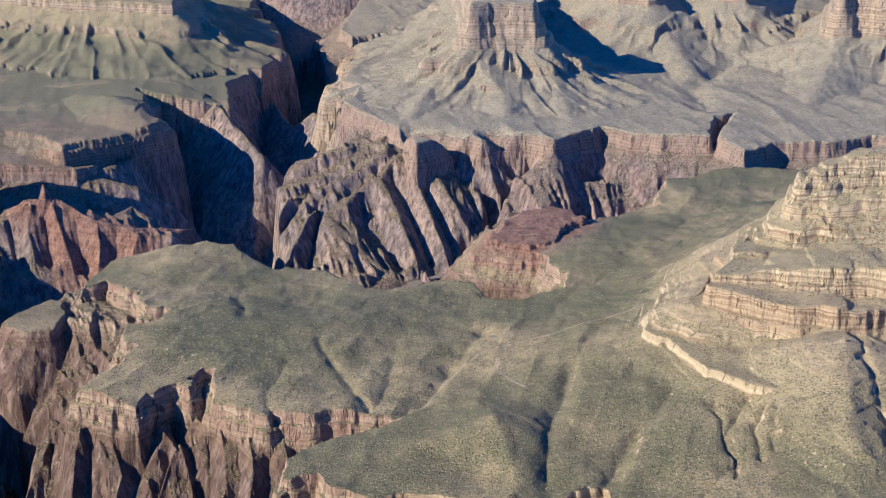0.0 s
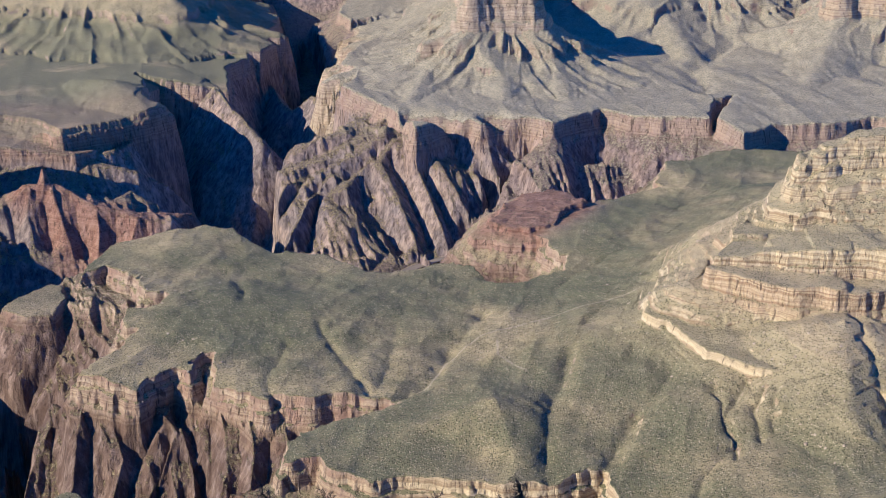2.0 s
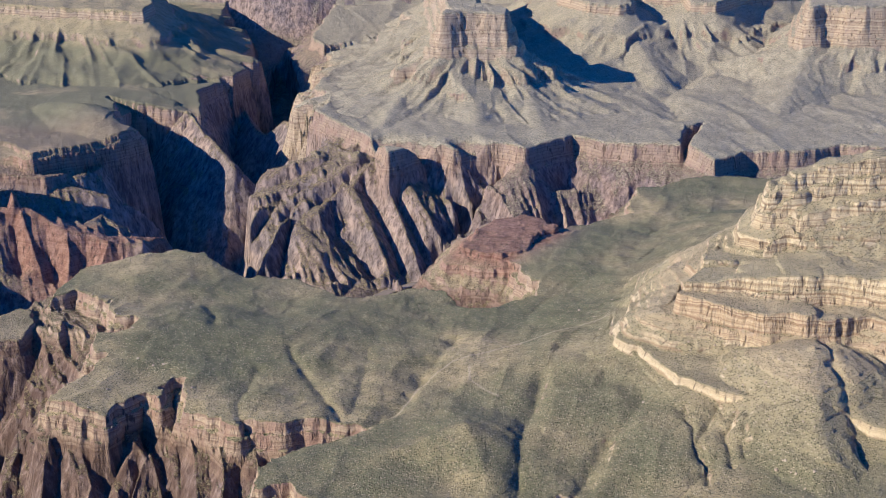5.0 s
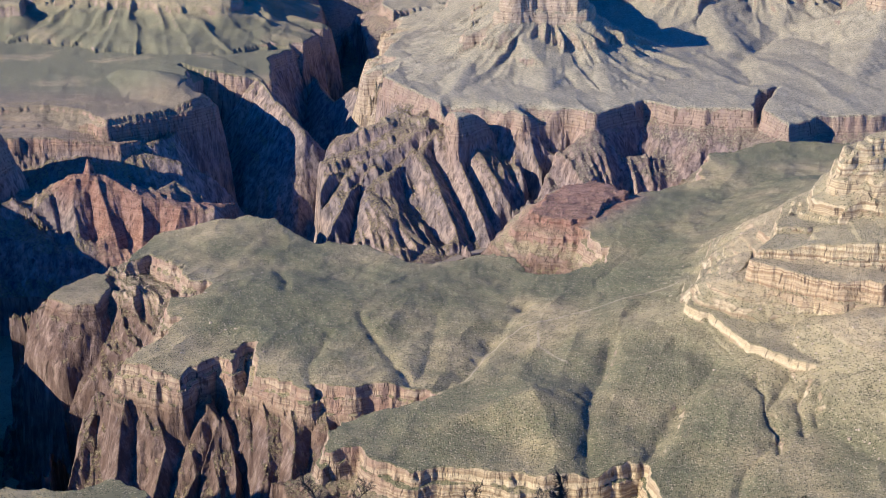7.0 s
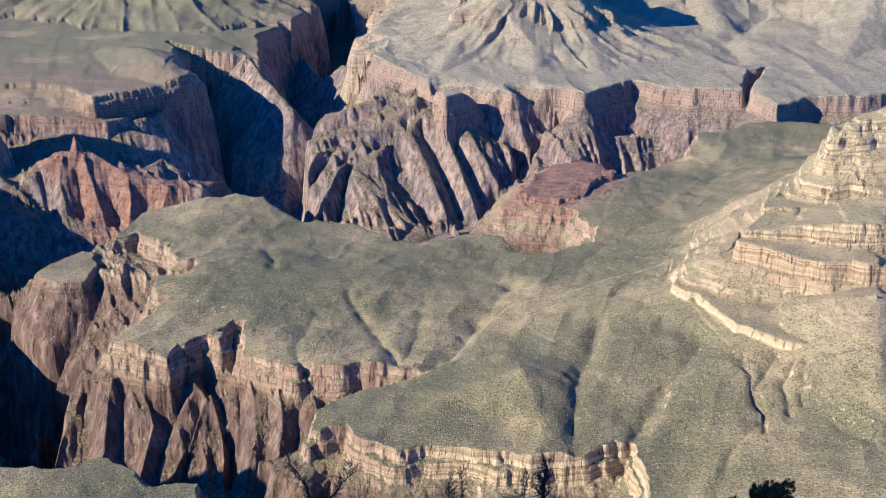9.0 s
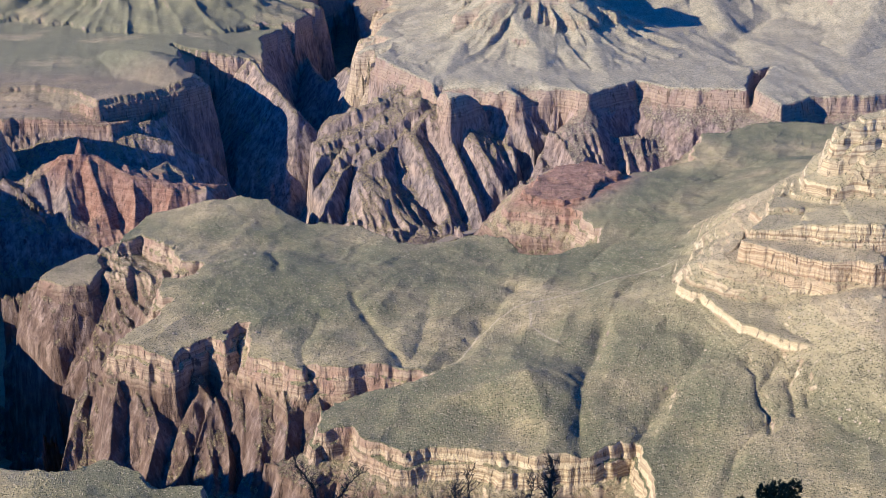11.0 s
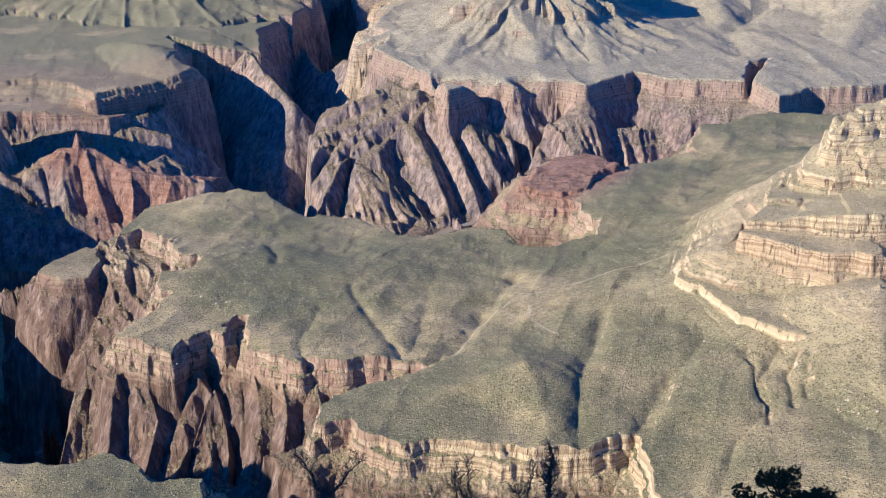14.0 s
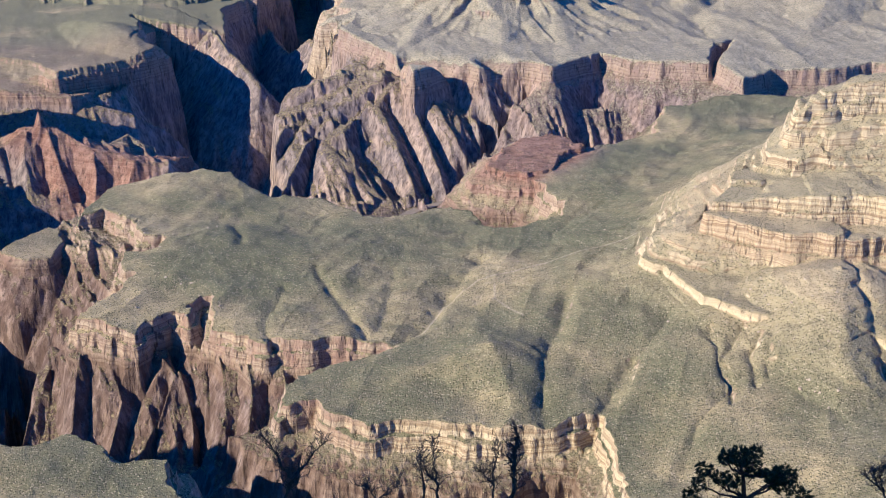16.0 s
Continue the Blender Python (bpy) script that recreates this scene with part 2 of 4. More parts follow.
WEST_RIM = [(-1095, 2426, 215), (-889, 2433, 215), (-823, 2420, 215), (-713, 2424, 215), (-640, 2471, 215), (-647, 2598, 215), (-714, 2804, 215), (-627, 2774, 206), (-561, 2756, 196), (-500, 2758, 180), (-498, 2822, 190), (-525, 2914, 205), (-500, 3030, 200), (-545, 3240, 200), (-560, 3420, 205), (-600, 3700, 210), (-640, 4000, 210), (-680, 4455, 210), (-760, 5071, 210), (-2286, 4949, 210)]
WEST_TERRACE = [(-1083, 2395), (-882, 2410), (-811, 2384), (-737, 2293), (-655, 2358), (-602, 2402), (-572, 2450), (-624, 2491), (-651, 2611), (-715, 2806), (-863, 2828), (-1286, 2882)]
# out-of-view ridge, put there to shade the wall below the west bench
SHADE_SHOULDER = [(-912, 2070), (-912, 2125), (-1000, 2140), (-1500, 2140), (-1500, 2050), (-1000, 2050)]
WEST_BENCH = [(-1014, 2223, 192), (-833, 2258, 184), (-768, 2257, 178), (-702, 2251, 170), (-662, 2347, 168), (-651, 2385, 172), (-754, 2438, 186), (-1084, 2392, 195)]
# butte outside the left edge of view, added only for its shadow
SHADE_BUTTE = [(-1306, 3487), (-1421, 3838), (-1841, 3974), (-1512, 3231), (-1237, 3218)]
BUTTE = [(65, 2870), (111, 2894), (160, 2888), (214, 2879), (222, 2944), (168, 3041), (103, 3018)]
BUTTE_BACK = [(90, 2930), (160, 2930), (160, 3300), (160, 3900), (70, 3900)]
BUTTE_NW = [(-1260, 3432), (-1061, 3340), (-858, 3267), (-715, 3231), (-721, 3396), (-848, 3861), (-1460, 4000)]
BUTTE_NE = [(1001, 3101), (1043, 3129), (1132, 3083), (1416, 3126), (1628, 3617), (1116, 3450)]
BUTTE_N = [(425, 3592), (480, 3444), (564, 3391), (604, 3423), (649, 3639), (789, 3585), (780, 3463), (846, 3438), (885, 3499), (983, 3629), (1205, 3777), (1293, 4162), (482, 4100)]
SPURS = [
    (1.45, [(-520, 2715, 205), (-509, 2708, 195), (-438, 2572, 170), (-379, 2488, 142), (-333, 2485, 96), (-324, 2556, 50)]),
    (1.6, [(-225, 2871, 165), (-278, 2825, 150), (-319, 2903, 140), (-371, 2908, 100), (-403, 2971, 115), (-439, 3081, 125)]),
    (2.5, [(-713, 2078, 205), (-707, 2070, 199)]),
    (1.0, [(132, 1719, 205), (104, 1911, 120), (75, 1983, 70), (20, 2096, 8)]),
    (0.9, [(146, 1741, 150), (107, 1931, 60)]),
]
# crests and gullies of the broken walls: x, y and height along each
GORGE_CRESTS_WEST = [
    [(-194, 2782, 190), (-244, 2812, 150), (-257, 2797, 120), (-283, 2782, 90)],
    [(-125, 2562, 190), (-178, 2527, 168), (-239, 2517, 130), (-299, 2588, 92), (-338, 2613, 50)],
    [(-117, 2375, 186), (-166, 2333, 154), (-243, 2299, 130), (-302, 2273, 111), (-321, 2237, 86)],
    [(-220, 2288, 121), (-260, 2237, 86), (-283, 2181, 48), (-299, 2131, 16)],
    [(-138, 2322, 146), (-191, 2269, 108), (-230, 2241, 88), (-188, 2208, 66), (-148, 2169, 40), (-107, 2122, 10)],
]
GORGE_CRESTS_MIDDLE = [
    [(-94, 2361, 175), (-125, 2317, 142), (-100, 2273, 111), (-77, 2220, 74), (-54, 2167, 39), (-44, 2124, 11)],
    [(-60, 2322, 146), (-39, 2273, 111), (-11, 2206, 64), (14, 2144, 24)],
    [(-49, 2375, 185), (-26, 2335, 156), (-1, 2305, 133), (26, 2257, 99), (58, 2217, 71), (74, 2175, 44)],
    [(33, 2375, 185), (58, 2344, 162), (73, 2294, 125)],
    [(90, 2375, 185), (98, 2344, 162), (113, 2303, 131), (137, 2248, 93), (147, 2209, 66)],
    [(165, 2375, 185), (184, 2341, 159), (179, 2291, 123), (189, 2243, 89)],
]
GORGE_CRESTS_EAST = [
    [(196, 2375, 185), (220, 2370, 181), (245, 2339, 157), (229, 2282, 116), (232, 2237, 85)],
    [(342, 2375, 184), (302, 2359, 172), (272, 2325, 147), (262, 2269, 107)],
    [(368, 2375, 184), (359, 2344, 161), (345, 2288, 120)],
    [(429, 2375, 184), (433, 2350, 165), (423, 2299, 128)],
    [(521, 2375, 184), (524, 2350, 165), (513, 2311, 136)],
]
GORGE_CRESTS = GORGE_CRESTS_WEST + GORGE_CRESTS_MIDDLE + GORGE_CRESTS_EAST
GORGE_GULLIES_WEST = [
    [(-394, 2471, -60), (-343, 2267, -60), (-295, 2118, -20), (-205, 2073, 0), (-137, 2053, 0), (-67, 2110, 0), (12, 2149, 0), (103, 2282, 0), (201, 2404, 0), (326, 2475, 0), (512, 2578, 0), (619, 2619, 0)],
    [(-394, 2471, -60), (-428, 2812, -60), (-441, 3125, -60), (-430, 3384, 0), (-420, 3842, 0)],
    [(-198, 2389, 182), (-248, 2377, 171), (-292, 2353, 149)],
    [(-169, 2379, 173), (-246, 2340, 137), (-312, 2318, 118)],
    [(-217, 2323, 122), (-276, 2284, 88), (-316, 2230, 42)],
]
GORGE_GULLIES_MIDDLE = [
    [(-241, 2260, 67), (-250, 2216, 30), (-257, 2167, -10)],
    [(-165, 2289, 92), (-145, 2238, 48), (-98, 2191, 9), (-76, 2160, -16)],
    [(-105, 2333, 131), (-69, 2271, 77), (-40, 2216, 29), (-22, 2171, -6)],
    [(-54, 2323, 122), (-21, 2274, 79), (12, 2220, 33), (34, 2176, -2)],
    [(-44, 2389, 182), (11, 2369, 163), (37, 2326, 124), (68, 2274, 79), (94, 2225, 37)],
    [(113, 2389, 181), (141, 2350, 145), (153, 2307, 107), (168, 2255, 62), (177, 2240, 50)],
    [(138, 2389, 181), (147, 2377, 170), (164, 2338, 135)],
]
GORGE_GULLIES_EAST = [
    [(231, 2389, 181), (259, 2363, 156), (260, 2318, 117), (265, 2265, 70)],
    [(328, 2389, 180), (321, 2353, 147), (304, 2309, 108), (301, 2267, 73)],
    [(398, 2389, 180), (397, 2358, 152), (390, 2309, 108)],
    [(483, 2389, 180), (471, 2358, 151), (460, 2318, 116), (460, 2291, 92)],
]
GORGE_GULLIES = GORGE_GULLIES_WEST + GORGE_GULLIES_MIDDLE + GORGE_GULLIES_EAST
WEST_CRESTS_WEST = [
    [(-934, 2303, 165), (-830, 2261, 165), (-740, 2272, 165), (-664, 2300, 165), (-619, 2358, 172)],
    [(-701, 2271, 162), (-593, 2269, 135), (-546, 2296, 100), (-500, 2315, 42), (-509, 2400, -10)],
    [(-744, 2065, 172), (-706, 2059, 178), (-680, 2071, 170), (-615, 2034, 145), (-541, 2037, 128), (-450, 2090, 108), (-436, 2086, 92)],
    [(-739, 2050, 170), (-786, 2018, 135), (-819, 1991, 104)],
    [(-730, 2050, 170), (-725, 2012, 128), (-705, 1975, 87)],
    [(-689, 2048, 169), (-660, 2005, 120), (-635, 1961, 71)],
]
WEST_CRESTS_MIDDLE = [
    [(-605, 2023, 140), (-596, 1994, 108), (-595, 1958, 69)],
    [(-534, 2014, 129), (-539, 1991, 104), (-547, 1966, 77)],
    [(-442, 2011, 126), (-447, 1992, 105)],
    [(-836, 2025, 142), (-798, 2009, 124), (-758, 1985, 98)],
    [(-587, 2078, 138), (-568, 2122, 142), (-542, 2102, 128)],
]
WEST_CRESTS = WEST_CRESTS_WEST + WEST_CRESTS_MIDDLE
WEST_GULLIES_WEST = [
    [(-960, 2185, 105), (-700, 2172, 92), (-620, 2190, 72), (-560, 2212, 30), (-500, 2255, -50)],
    [(-677, 2382, 130), (-593, 2387, 50), (-534, 2367, 10)],
    [(-653, 2518, 110), (-628, 2600, 35), (-570, 2548, 5)],
    [(-545, 2490, -60), (-480, 2353, -65), (-433, 2186, -65)],
    [(-764, 2031, 132), (-744, 1994, 80)],
    [(-816, 2010, 103), (-773, 1992, 77), (-741, 1977, 57)],
    [(-701, 2034, 137), (-682, 1986, 69)],
    [(-643, 2034, 136), (-623, 1977, 57)],
    [(-572, 2022, 119), (-574, 1980, 61)],
    [(-491, 2020, 117), (-490, 2007, 98), (-503, 1983, 65)],
]
WEST_GULLIES_MIDDLE = [
    [(-960, 1890, 5), (-760, 1885, 5), (-600, 1890, 5), (-500, 1935, -30), (-430, 2010, -60), (-400, 2100, -65)],
]
WEST_GULLIES = WEST_GULLIES_WEST + WEST_GULLIES_MIDDLE
CLIFF_CRESTS_WEST = [
    [(-502, 1577, 192), (-455, 1518, 192), (-404, 1475, 192), (-380, 1345, 190), (-400, 1278, 188), (-412, 1245, 186)],
    [(-398, 1197, 182), (-399, 1168, 152), (-398, 1136, 121), (-400, 1109, 96)],
    [(-368, 1191, 176), (-347, 1158, 144), (-352, 1132, 117), (-357, 1109, 96)],
    [(-309, 1194, 179), (-290, 1176, 162), (-302, 1150, 135), (-320, 1118, 104), (-324, 1100, 88)],
    [(-264, 1270, 196), (-266, 1236, 193), (-274, 1208, 184), (-289, 1193, 160)],
    [(-287, 1181, 166), (-275, 1156, 142), (-266, 1132, 118), (-263, 1109, 96)],
]
CLIFF_CRESTS_MIDDLE = [
    [(-249, 1194, 194), (-234, 1156, 173), (-226, 1120, 152), (-234, 1079, 116)],
    [(-205, 1152, 190), (-196, 1118, 167), (-198, 1086, 146), (-206, 1054, 119)],
    [(-169, 1152, 190), (-160, 1124, 171), (-172, 1086, 146), (-171, 1047, 123)],
    [(-143, 1140, 182), (-146, 1108, 160), (-137, 1058, 130)],
    [(-410, 1236, 189), (-436, 1235, 159), (-451, 1208, 129), (-457, 1165, 103), (-459, 1130, 82)],
    [(-520, 1539, 182), (-547, 1497, 176), (-585, 1497, 166), (-628, 1510, 148), (-689, 1525, 120)],
]
CLIFF_CRESTS_EAST = [
    [(-561, 1512, 158), (-578, 1487, 112), (-601, 1467, 66), (-624, 1439, 25)],
    [(-614, 1504, 148), (-632, 1504, 104), (-652, 1488, 60)],
]
CLIFF_CRESTS = CLIFF_CRESTS_WEST + CLIFF_CRESTS_MIDDLE + CLIFF_CRESTS_EAST
CLIFF_GULLIES_WEST = [
    [(-491, 1482, 189), (-500, 1445, 148), (-511, 1400, 104), (-535, 1368, 64), (-556, 1325, 14)],
    [(-609, 1526, 128), (-623, 1510, 75), (-651, 1495, 30)],
    [(-442, 1232, 138), (-436, 1190, 110), (-428, 1142, 74)],
    [(-398, 1199, 172), (-387, 1184, 154), (-385, 1158, 122), (-384, 1130, 89)],
    [(-326, 1202, 176), (-316, 1188, 159), (-328, 1168, 135), (-338, 1146, 108), (-342, 1118, 76)],
    [(-299, 1174, 142), (-306, 1150, 113), (-309, 1122, 81)],
    [(-277, 1158, 123), (-263, 1144, 106), (-257, 1118, 76)],
]
CLIFF_GULLIES_MIDDLE = [
    [(-259, 1192, 168), (-249, 1145, 138), (-255, 1125, 86)],
    [(-220, 1162, 177), (-213, 1125, 150), (-220, 1082, 107)],
    [(-185, 1155, 181), (-182, 1120, 153), (-188, 1065, 111)],
    [(-155, 1140, 169), (-158, 1100, 137), (-156, 1065, 112)],
    [(-640, 1450, -10), (-560, 1430, -10), (-515, 1330, -10), (-490, 1200, -5), (-455, 1090, 10), (-340, 1062, 30), (-230, 1050, 40), (-140, 1035, 60)],
]
CLIFF_GULLIES = CLIFF_GULLIES_WEST + CLIFF_GULLIES_MIDDLE
GORGE_BOUNDS = [(-468, 4217), (-430, 3384), (-441, 3125), (-428, 2812), (-394, 2471), (-343, 2267), (-295, 2118), (-205, 2064), (-136, 2044), (-66, 2101), (12, 2139), (102, 2272), (200, 2393), (325, 2464), (510, 2566), (623, 2606), (552, 2356), (316, 2578), (73, 2530), (-69, 2482), (-124, 2668), (-187, 2880), (-258, 3017)]
WEST_BOUNDS = [(-980, 1880), (-760, 1878), (-600, 1882), (-495, 1928), (-428, 2008), (-400, 2100), (-433, 2186), (-479, 2353), (-592, 2527), (-620, 2362), (-754, 2309), (-942, 2332), (-1037, 2312)]
CLIFF_BOUNDS = [(-660, 1560), (-645, 1445), (-560, 1420), (-518, 1325), (-495, 1195), (-460, 1082), (-340, 1054), (-230, 1042), (-130, 1027), (-123, 1173), (-151, 1158), (-256, 1281), (-335, 1281), (-382, 1493), (-509, 1611), (-537, 1555)]
KNOB = [(-571, 1461), (-538, 1439), (-508, 1450), (-508, 1496), (-525, 1549), (-544, 1545), (-564, 1508)]
MOUND = [[(-75, 1062, 213), (-2, 1084, 227), (52, 1096, 243)], [(52, 1096, 243), (66, 1040, 231), (84, 1000, 212)]]
PINNACLE = [(411, 1335, 344), (439, 1348, 362), (448, 1339, 360)]
RIVER = [(-129, 1984), (-91, 2044), (-52, 2096), (-28, 2117), (-4, 2136), (20, 2163), (52, 2221), (128, 2358)]
FANS = [
    [(-882, 3346, 300), (-758, 3232, 246), (-647, 2951, 216)],
    [(-1065, 3336, 300), (-997, 3148, 232)],
    [(-802, 2700, 222), (-725, 2612, 234), (-640, 2490, 236), (-602, 2414, 222)],
    [(998, 3081, 300), (942, 2944, 246), (808, 2654, 212)],
    [(597, 3402, 290), (607, 3172, 244), (616, 2981, 222)],
    [(142, 2851, 300), (145, 2757, 248), (129, 2514, 214)],
    [(228, 2855, 300), (250, 2801, 246), (273, 2527, 212)],
    [(62, 2824, 292), (-16, 2790, 240), (-70, 2540, 212)],
    [(60, 3491, 300), (-42, 3366, 246), (-139, 3259, 214)],
]
RIB_EAST = [(415, 1149, 308), (392, 1078, 282), (381, 954, 246)]
BENCH_GULLIES = [
    ([(-184, 1295), (-194, 1221), (-178, 1147)], 3.5, 8),
    ([(-150, 1356), (-118, 1261), (-99, 1210), (-78, 1169)], 3.6, 7),
    ([(-58, 1356), (-61, 1261), (-72, 1176)], 3, 9),
    ([(53, 1377), (7, 1295), (-9, 1221), (-47, 1157), (-84, 1117), (-137, 1095)], 8, 15),
    ([(149, 1235), (108, 1110), (103, 1050), (98, 1000), (100, 928)], 5.5, 10),
    ([(196, 1085), (148, 998)], 5, 9),
    ([(438, 1189), (433, 1109), (420, 1011)], 6, 6),
    ([(311, 1115), (290, 1090), (280, 1062), (277, 990)], 5, 5),
    ([(326, 1099), (308, 1071), (303, 1018)], 5, 4),
]
SLOPE_GULLIES = [
    ([(-63, 2422), (-6, 2399), (47, 2348), (86, 2313)], 46, 24),
    ([(100, 2405), (126, 2377), (164, 2359)], 40, 19),
    ([(285, 2354), (311, 2382), (326, 2375)], 36, 18),
    ([(278, 1118), (275, 1085), (276, 1039)], 4, 4),
    ([(336, 1091), (318, 1059), (316, 1029)], 4, 4),
    ([(56, 1528), (79, 1502), (100, 1496)], 11, 7),
    ([(-275, 1495), (-252, 1418)], 3, 8),
    ([(36, 1383), (66, 1354)], 3, 8),
    ([(582, 2638), (602, 2886), (713, 3069), (842, 3274), (1055, 3660)], 12, 26),
    ([(186, 1329), (143, 1235), (123, 1152)], 3, 10),
    ([(243, 1164), (193, 1075), (161, 998)], 3.5, 10),
    ([(295, 1037), (244, 974), (202, 887)], 4, 8),
]
TRAILS = [
    [(-55, 1137), (-15, 1196), (4, 1253), (44, 1307), (105, 1331), (176, 1356), (240, 1374)],
    [(63, 1291), (62, 1253), (90, 1196)],
]


def steps(distance, table):
    """The drop at a distance from a rim; past the table's end it goes on down at the last slope."""
    (a, b), (c, d) = table[-2:]
    return np.interp(distance, [p for p, _ in table], [q for _, q in table]) + np.maximum(distance - c, 0) * (d - b) / (c - a)


def drained(x, y, crests, gullies):
    """A broken wall: it falls straight from each crest line to the gully lines beside it. Also the nearest crest, and how near a line is."""
    top, weight = 0.0, 1e-12
    high = np.full(x.shape, 1e9)
    nearest = np.zeros(x.shape, np.int8)
    for k, points in enumerate(crests):
        d, level = line_distance(x, y, points, reach=1e9)
        share = 1 / (d + 2) ** 4
        top, weight = top + share * level, weight + share
        nearest = np.where(d < high, np.int8(k), nearest)
        high = np.minimum(high, d)
    foot, weight2 = 0.0, 1e-12
    low = np.full(x.shape, 1e9)
    for points in gullies:
        d, level = line_distance(x, y, points, reach=1e9)
        share = 1 / (d + 2) ** 4
        foot, weight2 = foot + share * level, weight2 + share
        low = np.minimum(low, d)
    return (top / weight * low + foot / weight2 * high) / (low + high + 1e-6), nearest, np.minimum(high, low)


def carved(distance, crests, deep, start=0.0):
    """Distances shortened on crests and lengthened in gullies, by at most deep metres."""
    return np.maximum(distance + np.clip((distance - start) * 0.55, 0, deep) * (0.55 - crests) * 2, 0)


RIM_WALL = ((0, 0), (1.5, 2), (4, 12), (8, 14), (11, 27), (34, 42), (46, 76), (74, 104), (125, 195), (160, 250))
FAR_WALL = ((0, 0), (3, 4), (7, 26), (14, 34), (60, 74), (190, 205), (240, 270))
KNOB_WALL = ((0, 0), (2, 6), (5, 9), (7, 18), (10, 20), (40, 70), (60, 200))
WEST_WALL = ((0, 0), (3, 4), (8, 30), (14, 36), (60, 150), (90, 260))
TERRACE_WALL = ((0, 0), (3, 9), (50, 30), (75, 62), (120, 240))
BENCH_WALL = ((0, 0), (3, 7), (24, 18), (27, 26), (52, 44), (56, 54), (110, 112), (150, 190))
BUTTE_WALL = ((0, 0), (7, 8), (13, 40), (22, 46), (29, 74), (40, 80), (44, 98), (50, 101), (92, 134), (95, 143), (160, 168), (300, 192), (330, 210), (360, 300))
BROAD_WALL = ((0, 0), (6, 24), (14, 30), (70, 62), (74, 74), (150, 108), (240, 126), (280, 138), (310, 300))
SMALL_WALL = ((0, 0), (6, 24), (14, 30), (90, 72), (94, 82), (170, 110), (300, 132), (450, 145), (500, 300))
LOW_WALL = ((0, 0), (1.5, 2), (3.5, 10), (20, 16), (60, 30), (130, 46), (200, 70), (260, 200))
MID_WALL = ((0, 0), (1.5, 2), (4, 20), (8, 23), (10, 36), (14, 38), (60, 60), (90, 80))
UP_WALL = ((0, 0), (2, 2), (5, 16), (9, 18), (12, 30), (40, 40), (60, 54), (90, 90))
TOP_WALL = ((0, 0), (3, 3), (6, 17), (12, 21), (15, 36), (32, 44), (35, 56), (105, 108))


def land(x, y):
    """Height, the landform that each place belongs to, and the kinds of rock and soil."""
    wx = x + 7 * fbm(x, y, 70, 3, 3) + 2.5 * fbm(x, y, 16, 2, 5)
    wy = y + 7 * fbm(x, y, 70, 3, 4) + 2.5 * fbm(x, y, 16, 2, 6)
    gully = ridged(x, y * 0.35, 60, 3, 8)
    rill = ridged(x, y, 26, 3, 9)
    z = 2 + 4 * fbm(x, y, 60, 3, 12) - 68 * np.clip((-290 - x) / 60, 0, 1)
    form = np.zeros(x.shape, np.int8)
    owner = np.zeros(x.shape, np.int8)

    def merge(height, number, own=None):
        nonlocal z, form, owner
        form = np.where(height > z, np.int8(number), form)
        owner = np.where(height > z, np.int8(number if own is None else own), owner)
        z = np.maximum(z, height)

    nook = 0.8 * fbm(x, y, 55, 2, 14) + 0.2 * fbm(x, y, 9, 2, 15)

    def outside(points, jag=16.0):
        """Distance outside an outline whose edge is broken by alcoves and columns."""
        d, _ = line_distance(wx, wy, points, True)
        return np.maximum(np.where(inside(wx, wy, points), -d, d) + jag * nook, 0.0)

    rough = 0.7 * gully + 0.3 * rill
    # parallel ribs of the gorge wall, falling away from the far rim
    lean = np.clip((330 - x) / 250, 0, 1)
    along_rim = x * (1 - 0.31 * lean) + (y - 2300) * 0.72 * lean + 14 * fbm(x, y, 110, 3, 16)
    down_rim = y - 0.9 * lean * x
    ribs = sum(a * (1 - np.abs(value_noise(along_rim / w, down_rim / (w * 5), 90 + k) * 2 - 1)) for k, (a, w) in enumerate(((0.6, 62), (0.3, 34), (0.1, 18))))
    # the near bench and its hills
    weight, total = 1e-9, 210e-9
    for hx, hy, hz in NEAR_HILLS + EAST_HILLS:
        w = np.exp(-((x - hx) ** 2 + (y - hy) ** 2) / (2 * 75.0 ** 2)) + 1e-6 / (1 + ((x - hx) ** 2 + (y - hy) ** 2) / 1e5)
        weight, total = weight + w, total + w * hz
    bench = total / weight + 5 * fbm(x, y, 90, 4, 21) + 9 * (ridged(x * 0.9 - 0.45 * y, 0.35 * y + 0.2 * x, 80, 3, 19) - 0.6) + 0.9 * fbm(x, y, 14, 3, 22)
    for ridge, slope in zip(MOUND, (0.27, 0.5)):
        d, level = line_distance(wx, wy, ridge)
        cone = level - slope * np.sqrt(d * d + 12) + 1.5 + 2.5 * fbm(x, y, 30, 3, 18)
        bench = 0.5 * (bench + cone + np.sqrt((bench - cone) ** 2 + 16))
    ux, uy = 0.45 * x + 0.55 * wx, 0.45 * y + 0.55 * wy
    in_gorge, in_west, in_cliff = inside(ux, uy, GORGE_BOUNDS), inside(ux, uy, WEST_BOUNDS), inside(ux, uy, CLIFF_BOUNDS)

    def broken(where, crests, gullies, number, own, depth):
        """Merges a wall of crests and gullies, roughened between its lines."""
        if where.any():
            ax, ay = ux[where], uy[where]
            height, nearest, d = drained(ax, ay, crests, gullies)
            small = ridged(ax + 0.5 * ay, ay * 0.3, 22, 3, 58) - 0.6
            large = ridged(ax, ay, 70, 2, 59) - 0.6
            full, owns = np.full(x.shape, -500.0), np.zeros(x.shape, np.int8)
            full[where] = height + depth * np.clip(d / 18, 0.1, 1) * (small + 0.7 * large)
